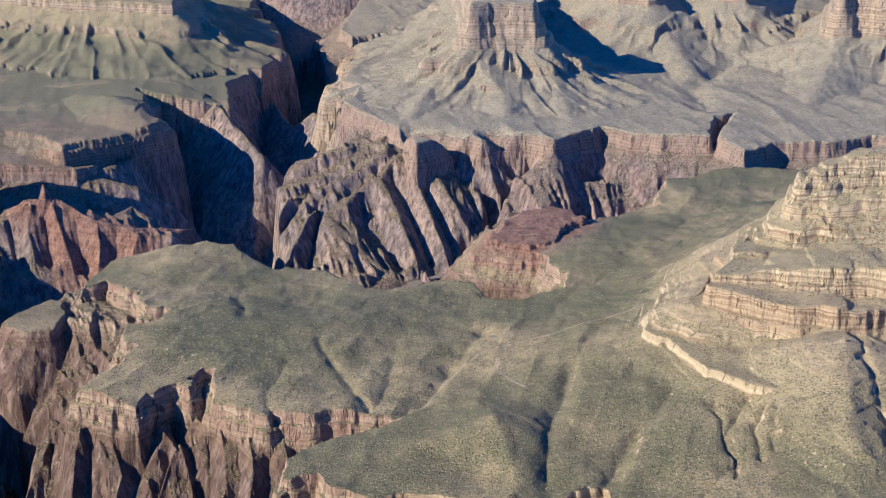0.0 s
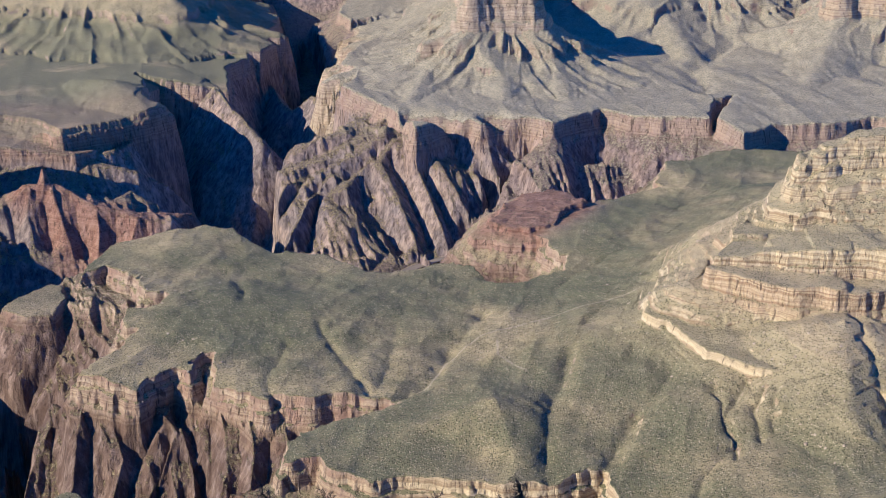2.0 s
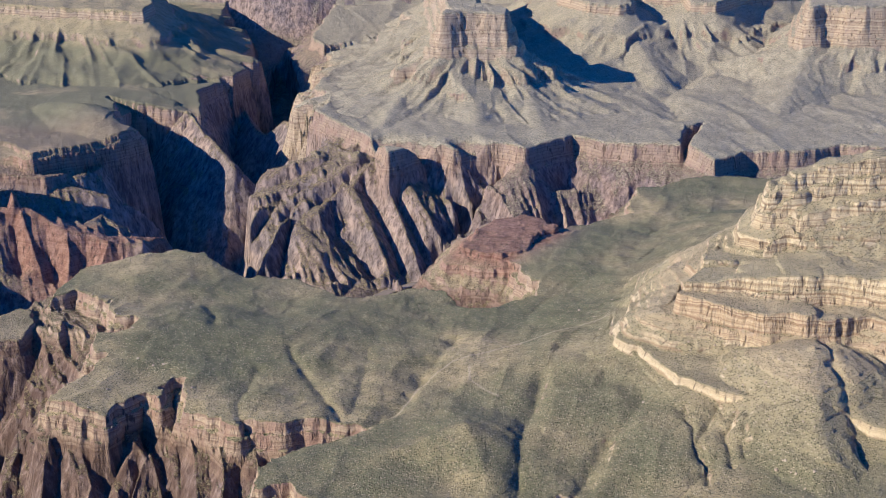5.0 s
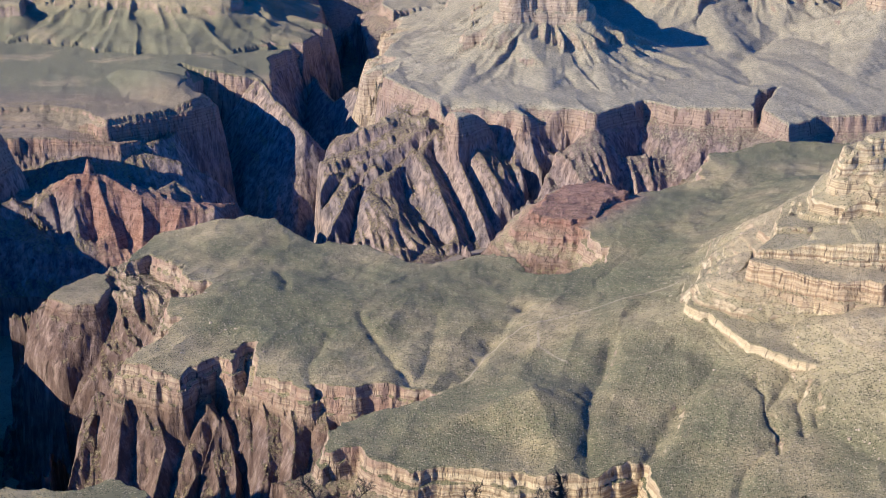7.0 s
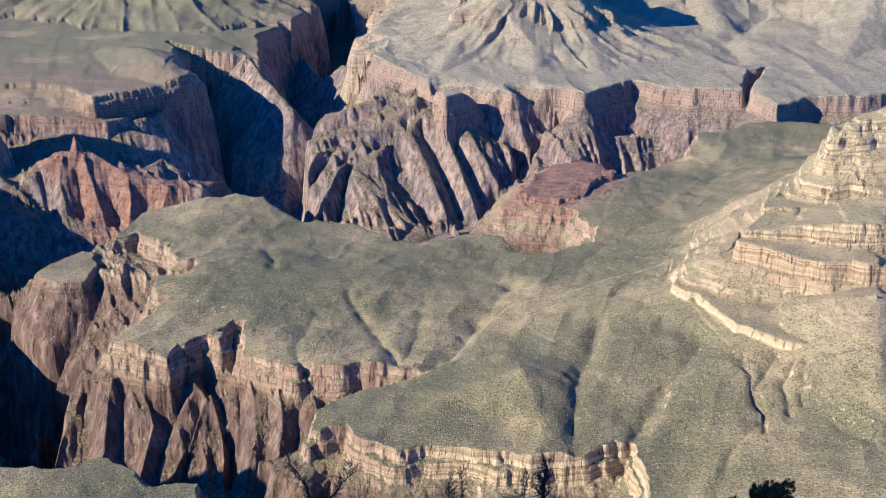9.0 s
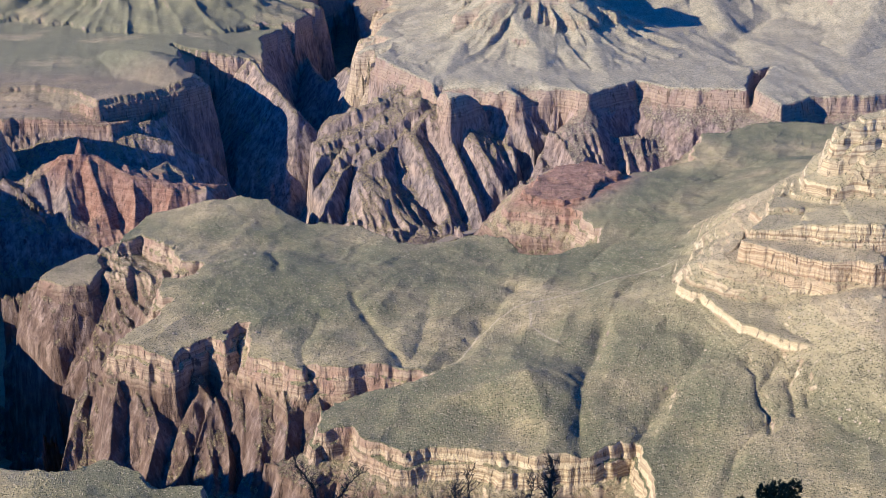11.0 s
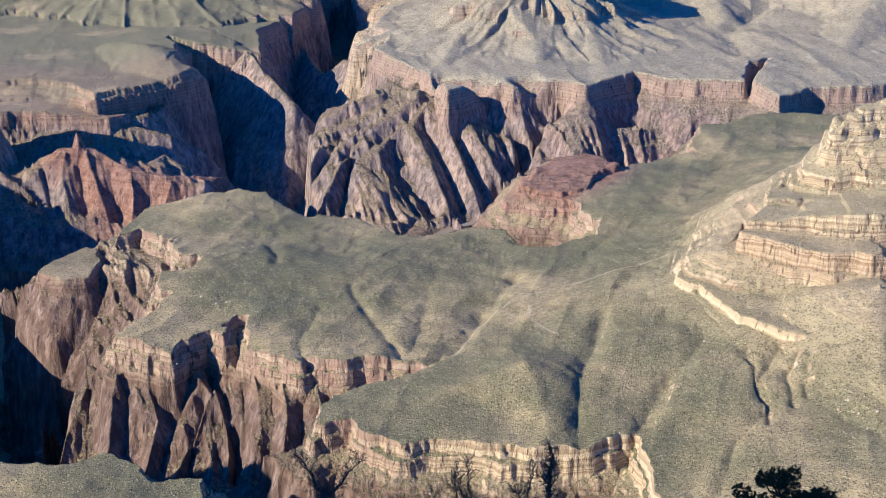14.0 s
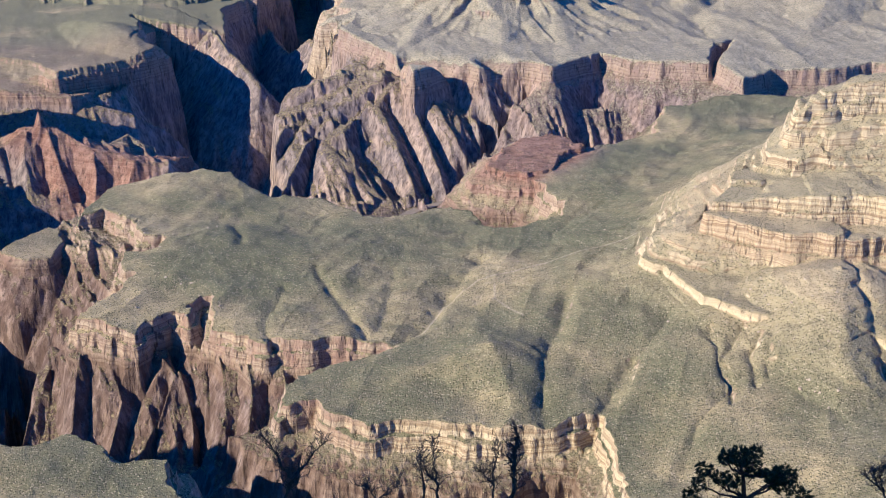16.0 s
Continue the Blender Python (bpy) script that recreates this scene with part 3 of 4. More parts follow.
            owns[where] = own + nearest
            merge(full, number, owns)

    d = outside(NEAR_RIM + NEAR_RIM_WEST)
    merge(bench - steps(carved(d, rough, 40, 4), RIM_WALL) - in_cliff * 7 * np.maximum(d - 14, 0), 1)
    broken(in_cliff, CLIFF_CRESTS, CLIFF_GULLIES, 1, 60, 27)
    merge(226 + 3 * fbm(x, y, 25, 3, 23) - steps(outside(RED_HILL), BENCH_WALL), 1, 9)
    merge(187 + 2 * fbm(x, y, 30, 2, 20) - steps(outside(KNOB, 5), KNOB_WALL), 1, 10)
    merge(238 + 5 * fbm(x, y, 60, 4, 24) - steps(carved(outside(NEAR_SHELF), rough, 30, 4), RIM_WALL), 3)
    # the layered ridge on the east side
    merge(269 + 3 * fbm(x, y, 60, 3, 25) - steps(carved(outside(TIER_LOW, 9), rill, 4, 26), LOW_WALL), 2)
    merge(318 + 4 * fbm(x, y, 50, 3, 26) - steps(carved(outside(TIER_MID, 9), rill, 4, 26), MID_WALL), 2)
    merge(line_distance(x, y, TIER_UP, True)[1] + 5 * fbm(x, y, 50, 3, 28) - steps(carved(outside(TIER_UP, 7), rill, 1.5, 26), UP_WALL), 2)
    merge(line_distance(x, y, TIER_TOP, True)[1] + 6 * fbm(x, y, 40, 3, 27) - steps(carved(outside(TIER_TOP, 4), rill, 1.2, 26), TOP_WALL), 2)
    d, level = line_distance(wx, wy, EAST_APRON)
    merge(level - 0.5 * np.sqrt(d * d + 60) + 3 * (rill - 0.6), 2)
    d, level = line_distance(wx, wy, PINNACLE)
    merge(level - 3.2 * d + 8, 2)
    d, level = line_distance(wx, wy, RIB_EAST)
    merge(level + 3 - 0.4 * np.sqrt(d * d + 70) + 4 * (rill - 0.6), 2)
    # far side
    plain = 209 + 5 * fbm(x, y, 220, 3, 31) + 13 * (ridged(x + 0.2 * y, y * 0.3, 110, 4, 32) - 0.62)
    smooth = 209 + 4 * fbm(x, y, 260, 3, 31) + 4 * (ridged(x + 0.2 * y, y * 0.3, 90, 4, 32) - 0.62)
    for fan in FANS[:3]:
        d, level = line_distance(wx, wy, fan)
        smooth = np.maximum(smooth, level + 4 - 0.34 * np.sqrt(d * d + 140) + 5 * (ridged(x, y * 0.4, 40, 3, 36) - 0.6) * np.clip(d / 30, 0, 1))
    for fan in FANS[3:]:
        d, level = line_distance(wx, wy, fan)
        plain = np.maximum(plain, level + 4 - 0.34 * np.sqrt(d * d + 140) + 7 * (ridged(x, y * 0.4, 40, 3, 36) - 0.6) * np.clip(d / 30, 0, 1))
    d = outside(FAR_RIM, 9)
    merge(plain - steps(carved(d, 0.8 * ribs + 0.2 * rill, 58, 12), FAR_WALL) - in_gorge * 7 * np.maximum(d - 16, 0), 4)
    broken(in_gorge, GORGE_CRESTS, GORGE_GULLIES, 7, 20, 26)
    d, level = line_distance(wx, wy, WEST_RIM, True)
    sag = (level - 210) * np.clip(1.2 - d / 150, 0, 1)
    d = outside(WEST_RIM)
    merge(smooth + sag - steps(carved(d, rough, 25, 8), WEST_WALL) - (in_west | ((x > -650) & (y < 2750))) * 7 * np.maximum(d - 14, 0), 6)
    d = outside(WEST_TERRACE, 10)
    merge(smooth + 3 - steps(carved(d, rough, 15, 8), TERRACE_WALL) - (in_west | ((x > -650) & (y < 2750))) * 7 * np.maximum(d - 14, 0), 6)
    broken(in_west, WEST_CRESTS, WEST_GULLIES, 7, 40, 12)
    # the unseen shoulder that throws shade on the west wall
    merge(290 + 10 * fbm(x, y, 120, 3, 37) - steps(outside(SHADE_SHOULDER), WEST_WALL), 6)
    level = line_distance(wx, wy, WEST_BENCH, True)[1]
    d = outside(WEST_BENCH, 12)
    merge(level + smooth - 209 - steps(carved(d, rough, 15, 8), WEST_WALL) - in_west * 7 * np.maximum(d - 14, 0), 6)
    # the buttes; the last is added out of view to cast shade
    for shape, base, wall, number, own in ((BUTTE, 400, BUTTE_WALL, 5, 5), (BUTTE_NW, 350, BROAD_WALL, 6, 11), (BUTTE_BACK, 385, BUTTE_WALL, 5, 14), (BUTTE_NE, 390, BUTTE_WALL, 4, 12), (BUTTE_N, 350, SMALL_WALL, 4, 13), (SHADE_BUTTE, 285, BROAD_WALL, 6, 6)):
        d = outside(shape, 5)
        cx, cy = sum(p[0] for p in shape) / len(shape), sum(p[1] for p in shape) / len(shape)
        turn = np.arctan2(y - cy, x - cx) * 180
        spread = sum(a * (1 - np.abs(value_noise(turn / w + 0.4 * fbm(x, y, 90, 2, 38), d / 260, 33 + k) * 2 - 1)) for k, (a, w) in enumerate(((0.6, 30), (0.4, 13))))
        merge(base + 5 * fbm(x, y, 40, 3, 35) - steps(carved(d, spread, 44, 40), wall), number, own)
    for k, (slope, spur) in enumerate(SPURS):
        d, level = line_distance(wx, wy, spur)
        relief = 26 * (rough - 0.6) * np.clip(d / 15, 0, 1)
        merge(level - slope * np.sqrt(d * d + 9) + relief, 7, 80 + k)
    # the wall that closes the distance
    merge(np.interp(y + 150 * fbm(x, y, 500, 3, 41), [4000, 4350, 4450, 4600, 4800, 5000], [-200, 120, 260, 420, 600, 950]) + 30 * ridged(x, y, 200, 4, 42), 8)
    bed = line_distance(x, y, RIVER)[0]
    z = z - 8 * np.exp(-(bed / 24) ** 4)
    for points, depth, width in BENCH_GULLIES + SLOPE_GULLIES:
        d, _ = line_distance(wx, wy, points, reach=120)
        z = z - depth * (0.9 + 0.3 * fbm(x, y, 25, 2, 45)) * np.exp(-np.abs(d / width) ** 1.5)
    z = z + 1.2 * fbm(x, y, 30, 4, 51)
    # thin ledges on the east ridge
    ledge = (z + 9 * fbm(x, y, 120, 3, 52) + 4 * np.sin(z / 11.0)) / 9.0
    part_way = ledge - np.floor(ledge)
    z = np.where((form == 2) & (z > 252), z + np.where((z > 298) & (z < 346) | (z > 396), 4.2, 1.0) * np.clip(1 + 1.8 * fbm(x, y, 60, 3, 53), 0.1, 2) * (np.clip((part_way - 0.72) / 0.1, 0, 1) - part_way), z)
    # rock and soil kinds
    red = np.exp(-(line_distance(x, y, RED_HILL, True)[0] / 30) ** 2) + inside(x, y, RED_HILL)
    red = np.maximum(red, 0.3 * ((form == 2) & (z > 284) & (z < 322)))
    red = np.maximum(red, 0.42 * ((form == 6) & (z > 160)) * np.clip((2620 - y) / 160, 0, 1))
    for points in WEST_CRESTS[2:3] + WEST_CRESTS[5:8]:
        red = np.maximum(red, 0.9 * np.exp(-(line_distance(x, y, points)[0] / 42) ** 4))
    red = np.maximum(red, np.clip((194 - z) / 15, 0, 1) * np.where(np.isin(form, (1, 3)), 0.15, 0.15 * np.isin(form, (4, 6))))
    tan = np.where(form == 2, 1.0, np.where((form == 1) & (y < 1080) & (z > 150), 0.85 * np.clip((x + 130) / 110, 0, 1), np.where((form == 5) | ((form != 7) & (z > 285)), 0.45, 0.0)))
    pale = np.where(np.isin(form, (1, 3, 4, 6)) & (z > 165), np.where(form > 3, 0.6, 1.0), 0.0)
    path = np.zeros(x.shape)
    for points in TRAILS:
        path = np.maximum(path, np.exp(-(line_distance(x, y, points, reach=20)[0] / 1.2) ** 4))
    green = np.clip(1.3 - np.abs(z - 215) / 60, 0, 1) * np.where(form == 6, 2.0, np.where(np.isin(form, (1, 2, 3)), 1.0, 0.25))
    dry = np.clip((z - 240) / 60, 0, 1) * np.isin(form, (1, 2, 3))
    return z, form, np.clip(red, 0, 1), tan, pale, green, path, dry, owner


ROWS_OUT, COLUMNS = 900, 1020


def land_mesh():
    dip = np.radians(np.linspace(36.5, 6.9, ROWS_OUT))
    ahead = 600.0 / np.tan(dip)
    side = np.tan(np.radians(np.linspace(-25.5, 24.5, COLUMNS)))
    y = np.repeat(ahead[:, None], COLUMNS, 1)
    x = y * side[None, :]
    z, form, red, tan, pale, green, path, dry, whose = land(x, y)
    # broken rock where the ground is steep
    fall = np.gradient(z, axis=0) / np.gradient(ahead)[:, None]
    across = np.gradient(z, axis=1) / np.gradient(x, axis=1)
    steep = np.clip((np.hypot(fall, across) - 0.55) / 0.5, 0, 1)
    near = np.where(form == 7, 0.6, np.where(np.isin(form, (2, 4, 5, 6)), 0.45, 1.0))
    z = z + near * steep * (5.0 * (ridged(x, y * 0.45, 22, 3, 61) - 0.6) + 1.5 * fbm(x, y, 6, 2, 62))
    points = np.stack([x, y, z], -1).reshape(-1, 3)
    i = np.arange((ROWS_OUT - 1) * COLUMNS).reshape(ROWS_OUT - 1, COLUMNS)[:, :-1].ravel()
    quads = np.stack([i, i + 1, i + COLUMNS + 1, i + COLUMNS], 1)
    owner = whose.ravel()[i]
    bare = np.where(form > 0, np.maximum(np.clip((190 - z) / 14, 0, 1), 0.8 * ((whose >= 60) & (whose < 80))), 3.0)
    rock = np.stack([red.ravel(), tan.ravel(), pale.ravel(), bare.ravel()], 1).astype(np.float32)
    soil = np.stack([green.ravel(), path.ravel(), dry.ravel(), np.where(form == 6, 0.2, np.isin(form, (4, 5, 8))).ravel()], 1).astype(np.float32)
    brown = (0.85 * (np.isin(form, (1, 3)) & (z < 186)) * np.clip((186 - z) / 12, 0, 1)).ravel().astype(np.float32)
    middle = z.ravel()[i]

    def piece(name, faces):
        used, index = np.unique(faces, return_inverse=True)
        mesh = bpy.data.meshes.new(name)
        mesh.vertices.add(len(used))
        mesh.vertices.foreach_set("co", points[used].astype(np.float32).ravel())
        mesh.loops.add(len(faces) * 4)
        mesh.loops.foreach_set("vertex_index", index.ravel().astype(np.int32))
        mesh.polygons.add(len(faces))
        mesh.polygons.foreach_set("loop_start", np.arange(0, len(faces) * 4, 4, dtype=np.int32))
        mesh.polygons.foreach_set("use_smooth", np.ones(len(faces), bool))
        for key, values in (("rock_kind", rock), ("soil_kind", soil)):
            layer = mesh.attributes.new(key, "FLOAT_COLOR", "POINT")
            layer.data.foreach_set("color", values[used].ravel())
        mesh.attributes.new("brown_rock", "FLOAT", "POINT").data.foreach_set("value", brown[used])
        mesh.update()
        mesh.validate()
        mesh.materials.append(LAND)
        return new(name, mesh)

    for number, name, label, kind in LANDFORMS:
        mine = owner == number
        if not mine.any():
            continue
        if number in CLIFF_FOOT:
            thing = new(name)
            upper = middle > CLIFF_FOOT[number]
            for part_name, faces, tag in (("cliff", quads[mine & upper], "steep banded cliff"), ("talus", quads[mine & ~upper], "ribbed grey talus slope")):
                if len(faces):
                    ob = piece(part_name, faces)
                    ob.parent = thing
                    tagged(ob, tag)
            tagged(thing, label, "butte")
        else:
            tagged(piece(name, quads[mine]), label, "landform", kind=kind)
    for first, count, name, label, group in WALLS:
        for k in range(count):
            if (owner == first + k).any():
                tagged(piece(name, quads[owner == first + k]), label, name.replace("_", " "), group)


CLIFF_FOOT = {5: 302, 11: 321, 12: 292, 13: 321, 14: 288}
WALLS = [
    (20, len(GORGE_CRESTS), "rock_spur", "brown and pink rock spur falling into the gorge", "spurs of the gorge"),
    (40, len(WEST_CRESTS), "rock_ridge", "reddish-brown eroded ridge on the shaded side of the gorge", "ridges west of the gorge"),
    (60, len(CLIFF_CRESTS), "cliff_buttress", "brown jointed rock buttress under the bench rim", "buttresses under the rim"),
    (80, len(SPURS), "rock_crest", "sunlit rock crest standing out of the gorge shade", "crests in the gorge"),
]
LANDFORMS = [
    (0, "gorge_floor", "dark shaded floor of the inner gorge", "structure"),
    (1, "near_bench", "olive shrub-covered rock bench with tan cliffs along its rim", "structure"),
    (2, "east_ridge", "tan layered limestone ridge with cliff bands and talus", "structure"),
    (3, "near_shelf", "grey-green shrubby shelf below the viewpoint", "structure"),
    (4, "far_bench", "grey bench across the gorge above brown cliffs", "structure"),
    (5, "flat_topped_butte", "flat-topped butte with pinkish cliff over ribbed grey talus", ""),
    (6, "west_bench", "grey bench with reddish cliffs beside the gorge", "structure"),
    (8, "far_canyon_wall", "distant layered canyon wall", "structure"),
    (9, "red_hill", "low brick-red shale hill above the gorge", ""),
    (10, "rock_outcrop", "small ledgy brown outcrop below the bench rim", ""),
    (11, "stepped_butte", "broad butte with pale cliff band over grey talus", ""),
    (12, "cliff_butte", "reddish cliff butte above smooth grey talus", ""),
    (13, "ridge_butte", "distant ridge of broken cliffs over grey talus", ""),
    (14, "back_butte", "long flat butte behind the flat-topped butte", ""),
]
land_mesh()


# ---- the land around and behind the viewpoint ----
def outer_mesh():
    """A coarse sheet out to the horizon on all sides; it passes under the detailed land ahead."""
    xs = np.concatenate([np.arange(-5000, -1200, 200), np.arange(-1200, -400, 20), np.arange(-400, 401, 10), np.arange(600, 5001, 200)]).astype(float)
    ys = np.concatenate([np.arange(-5000, -200, 200), np.arange(-200, 61, 5), np.arange(70, 900, 15), np.arange(900, 5201, 100)]).astype(float)
    x, y = np.meshgrid(xs, ys)
    edge = 3 + 5 * fbm(x, y, 60, 3, 71) + 0.012 * np.abs(x)
    edge = np.where(np.abs(x) < 14, 2.5, edge)
    ahead = y - edge
    z = EYE - 1.65 - np.interp(ahead, [0, 4, 20, 45, 120, 300, 700, 850], [0, 7, 20, 34, 150, 330, 560, 700])
    z = z + np.clip(-y, 0, 300) * 0.01 + np.clip(np.abs(ahead) / 30, 0, 1) * 4 * fbm(x, y, 90, 3, 72)
    # rim shoulder of rock west of the viewpoint, added unseen to shade the trees
    z = np.maximum(z, EYE + 9 + 4 * fbm(x, y, 18, 3, 73) - 6.0 * np.maximum(np.hypot((x + 46) / 1.1, (y - 16) / 1.5) - 13, 0))
    # a promontory beyond the west side of the view, added to shade the canyon there
    z = np.maximum(z, 215 - 0.9 * np.maximum(np.hypot(x + 960, np.maximum(np.abs(y - 1420) - 490, 0)) - 90, 0))
    # a higher rim promontory west of the view, added to shadow the cliff feet
    along, over = 0.934 * x + 0.358 * y, 0.934 * y - 0.358 * x
    top = np.interp(over, [995, 1010, 1060, 1110, 1160, 1200], [200, 465, 488, 460, 405, 200]) + 14 * fbm(x, y, 40, 3, 75)
    z = np.maximum(z, top - 1.6 * np.maximum(np.abs(along + 520) - 40, 0))
    fan = (y > 780) & (np.abs(x) < 0.5 * y)
    z = np.where(fan, -60.0, np.where(y > 850, np.maximum(np.where(x < -600, z, 0), 160 + 25 * fbm(x, y, 400, 4, 74)), z))
    z = np.where((y > 800) & ~fan, np.maximum(z, 120), z)
    rows, cols = x.shape
    i = (np.arange(rows - 1)[:, None] * cols + np.arange(cols - 1)[None, :]).ravel()
    mesh = bpy.data.meshes.new("rim_ground")
    mesh.from_pydata(np.stack([x, y, z], -1).reshape(-1, 3).tolist(), [], np.stack([i, i + 1, i + cols + 1, i + cols], 1).tolist())
    mesh.polygons.foreach_set("use_smooth", np.ones(len(mesh.polygons), bool))
    one = np.ones(x.size)
    for key, values in (("rock_kind", np.stack([0 * one, one, 0 * one, 0 * one], 1)), ("soil_kind", np.stack([0.6 * one, 0 * one, 0.4 * one, 0 * one], 1))):
        mesh.attributes.new(key, "FLOAT_COLOR", "POINT").data.foreach_set("color", values.astype(np.float32).ravel())
    mesh.materials.append(LAND)
    tagged(new("ground", mesh), "rocky canyon rim ground under and around the viewpoint", "ground", kind="structure")


outer_mesh()


# ---- river ----
def river():
    n = Nodes("muddy_water")
    pos = n.add("ShaderNodeNewGeometry").outputs["Position"]
    n.bsdf.inputs["Roughness"].default_value = 0.25
    n.bsdf.inputs["Specular IOR Level"].default_value = 0.5
    mat = n.finish(n.mix(n.noise(pos, 0.05), (0.21, 0.17, 0.13), (0.26, 0.22, 0.17)), n.noise(n.scaled(pos, 1, 0.4, 1), 0.5), 0.2, 0.2)
    bm = bmesh.new()
    last = None
    for k in range(len(RIVER) - 1):
        a, b = Vector(RIVER[k]), Vector(RIVER[k + 1])
        for t in np.linspace(0, 1, 8, endpoint=(k == len(RIVER) - 2)):
            p, side = a.lerp(b, t), (b - a).orthogonal().normalized() * 9
            pair = [bm.verts.new((p.x + side.x, p.y + side.y, 0.0)), bm.verts.new((p.x - side.x, p.y - side.y, 0.0))]
            if last:
                bm.faces.new((last[0], last[1], pair[1], pair[0]))
            last = pair
    bmesh.ops.recalc_face_normals(bm, faces=bm.faces)
    mesh = bpy.data.meshes.new("river")
    bm.to_mesh(mesh)
    mesh.materials.append(mat)
    tagged(new("river", mesh), "brown muddy river on the gorge floor", "river", kind="structure")


river()


# ---- shrubs on the near benches ----
def shrubs(count):
    rng = np.random.default_rng(7)
    y = 600.0 / np.tan(np.radians(rng.uniform(19, 36, count * 2)))
    x = y * np.tan(np.radians(rng.uniform(-24, 24, count * 2)))
    z, form = land(x, y)[:2]
    z2 = land(x + 1.5, y)[0]
    z3 = land(x, y + 1.5)[0]
    flat = np.hypot(z2 - z, z3 - z) / 1.5 < 0.55
    patch = fbm(x, y, 60, 3, 81) + 0.4 * rng.uniform(-1, 1, x.size)
    keep = np.isin(form, (1, 2, 3)) & flat & (patch > -0.25)
    x, y, z = x[keep][:count], y[keep][:count], z[keep][:count]
    m = len(x)
    size = rng.uniform(0.35, 0.85, m) * (1 + 0.5 * (rng.uniform(0, 1, m) > 0.93))
    turn = rng.uniform(0, 6.28, m)
    base = np.array([(1, 0, 0.25), (0.3, 0.95, 0.35), (-0.85, 0.6, 0.2), (-0.8, -0.6, 0.4), (0.35, -0.95, 0.25), (0.1, 0.05, 1.0)])
    tris = np.array([(0, 1, 5), (1, 2, 5), (2, 3, 5), (3, 4, 5), (4, 0, 5)])
    shape = base[None] * rng.uniform(0.7, 1.25, (m, 6, 1))
    c, sn = np.cos(turn)[:, None], np.sin(turn)[:, None]
    px = (shape[..., 0] * c - shape[..., 1] * sn) * size[:, None] + x[:, None]
    py = (shape[..., 0] * sn + shape[..., 1] * c) * size[:, None] + y[:, None]
    pz = shape[..., 2] * size[:, None] * 0.95 + z[:, None] - 0.15
    points = np.stack([px, py, pz], -1).reshape(-1, 3).astype(np.float32)
    faces = (tris[None] + (np.arange(m) * 6)[:, None, None]).reshape(-1, 3).astype(np.int32)
    mesh = bpy.data.meshes.new("shrubs")
    mesh.vertices.add(len(points))
    mesh.vertices.foreach_set("co", points.ravel())
    mesh.loops.add(faces.size)
    mesh.loops.foreach_set("vertex_index", faces.ravel())
    mesh.polygons.add(len(faces))
    mesh.polygons.foreach_set("loop_start", np.arange(0, faces.size, 3, dtype=np.int32))
    mesh.update()
    n = Nodes("desert_shrub")
    random_tint = n.add("ShaderNodeNewGeometry").outputs["Random Per Island"]
    mesh.materials.append(n.finish(n.mix(random_tint, (0.085, 0.085, 0.05), (0.215, 0.19, 0.112))))
    tagged(new("desert_shrubs", mesh), "low olive-grey desert shrubs scattered over the benches", "shrubs", kind="stuff")


shrubs(45000)


# ---- boulders on the slopes ----
def boulder_mesh(seed, material):
    rng = np.random.default_rng(seed)
    bm = bmesh.new()
    bmesh.ops.create_icosphere(bm, subdivisions=1, radius=1.0)
    for v in bm.verts:
        v.co = Vector((round(v.co.x * 1.6) / 1.6, round(v.co.y * 1.6) / 1.6, round(v.co.z * 1.4) / 1.4)) * 0.5 + v.co * 0.5
        v.co *= rng.uniform(0.75, 1.15)
    mesh = bpy.data.meshes.new("boulder")
    bm.to_mesh(mesh)
    bm.free()
    mesh.materials.append(material)
    return mesh


def boulders(count, low, high, sides, seed, label, group):
    """Blocks fallen from the cliffs, half sunk in a slope."""
    rng = np.random.default_rng(seed)
    n = Nodes("boulder_rock")
    pos = n.add("ShaderNodeNewGeometry").outputs["Position"]
    tint = n.add("ShaderNodeObjectInfo").outputs["Random"]
    grain = n.noise(pos, 1.5, 4, 0.7)
    rock = n.finish(n.mix(n.ramp(grain, 0.3, 0.7), n.mix(tint, (0.24, 0.17, 0.125), (0.4, 0.32, 0.24)), (0.42, 0.35, 0.26)), grain, 0.7, 0.3)
    shapes = [boulder_mesh(seed * 10 + k, rock) for k in range(4)]
    y = 600.0 / np.tan(np.radians(rng.uniform(low[0], high[0], count * 12)))
    x = y * np.tan(np.radians(rng.uniform(low[1], high[1], count * 12)))
    z, form = land(x, y)[:2]
    slope = np.hypot(land(x + 2, y)[0] - z, land(x, y + 2)[0] - z) / 2
    keep = np.isin(form, sides) & (slope > 0.3) & (slope < 0.95)
    for k, (px, py, pz) in enumerate(list(zip(x[keep], y[keep], z[keep]))[:count]):
        ob = new("boulder", shapes[k % 4])
        size = 0.8 + 1.5 * rng.uniform() ** 3
        ob.matrix_world = pose(px, py, pz + size * 0.15, rng.uniform(-20, 20), rng.uniform(-20, 20), rng.uniform(0, 360)) @ Matrix.Diagonal((size * rng.uniform(0.8, 1.3), size, size * rng.uniform(0.6, 0.9), 1))
        tagged(ob, label, "boulder", group)


boulders(170, (20.5, -17.5), (27, -11), (1,), 3, "tan sandstone boulder fallen on the talus slope", "boulders under the west rim")
boulders(110, (22, 8), (32, 21), (2,), 4, "pale limestone boulder lying on the ridge slope", "boulders on the ridge slope")


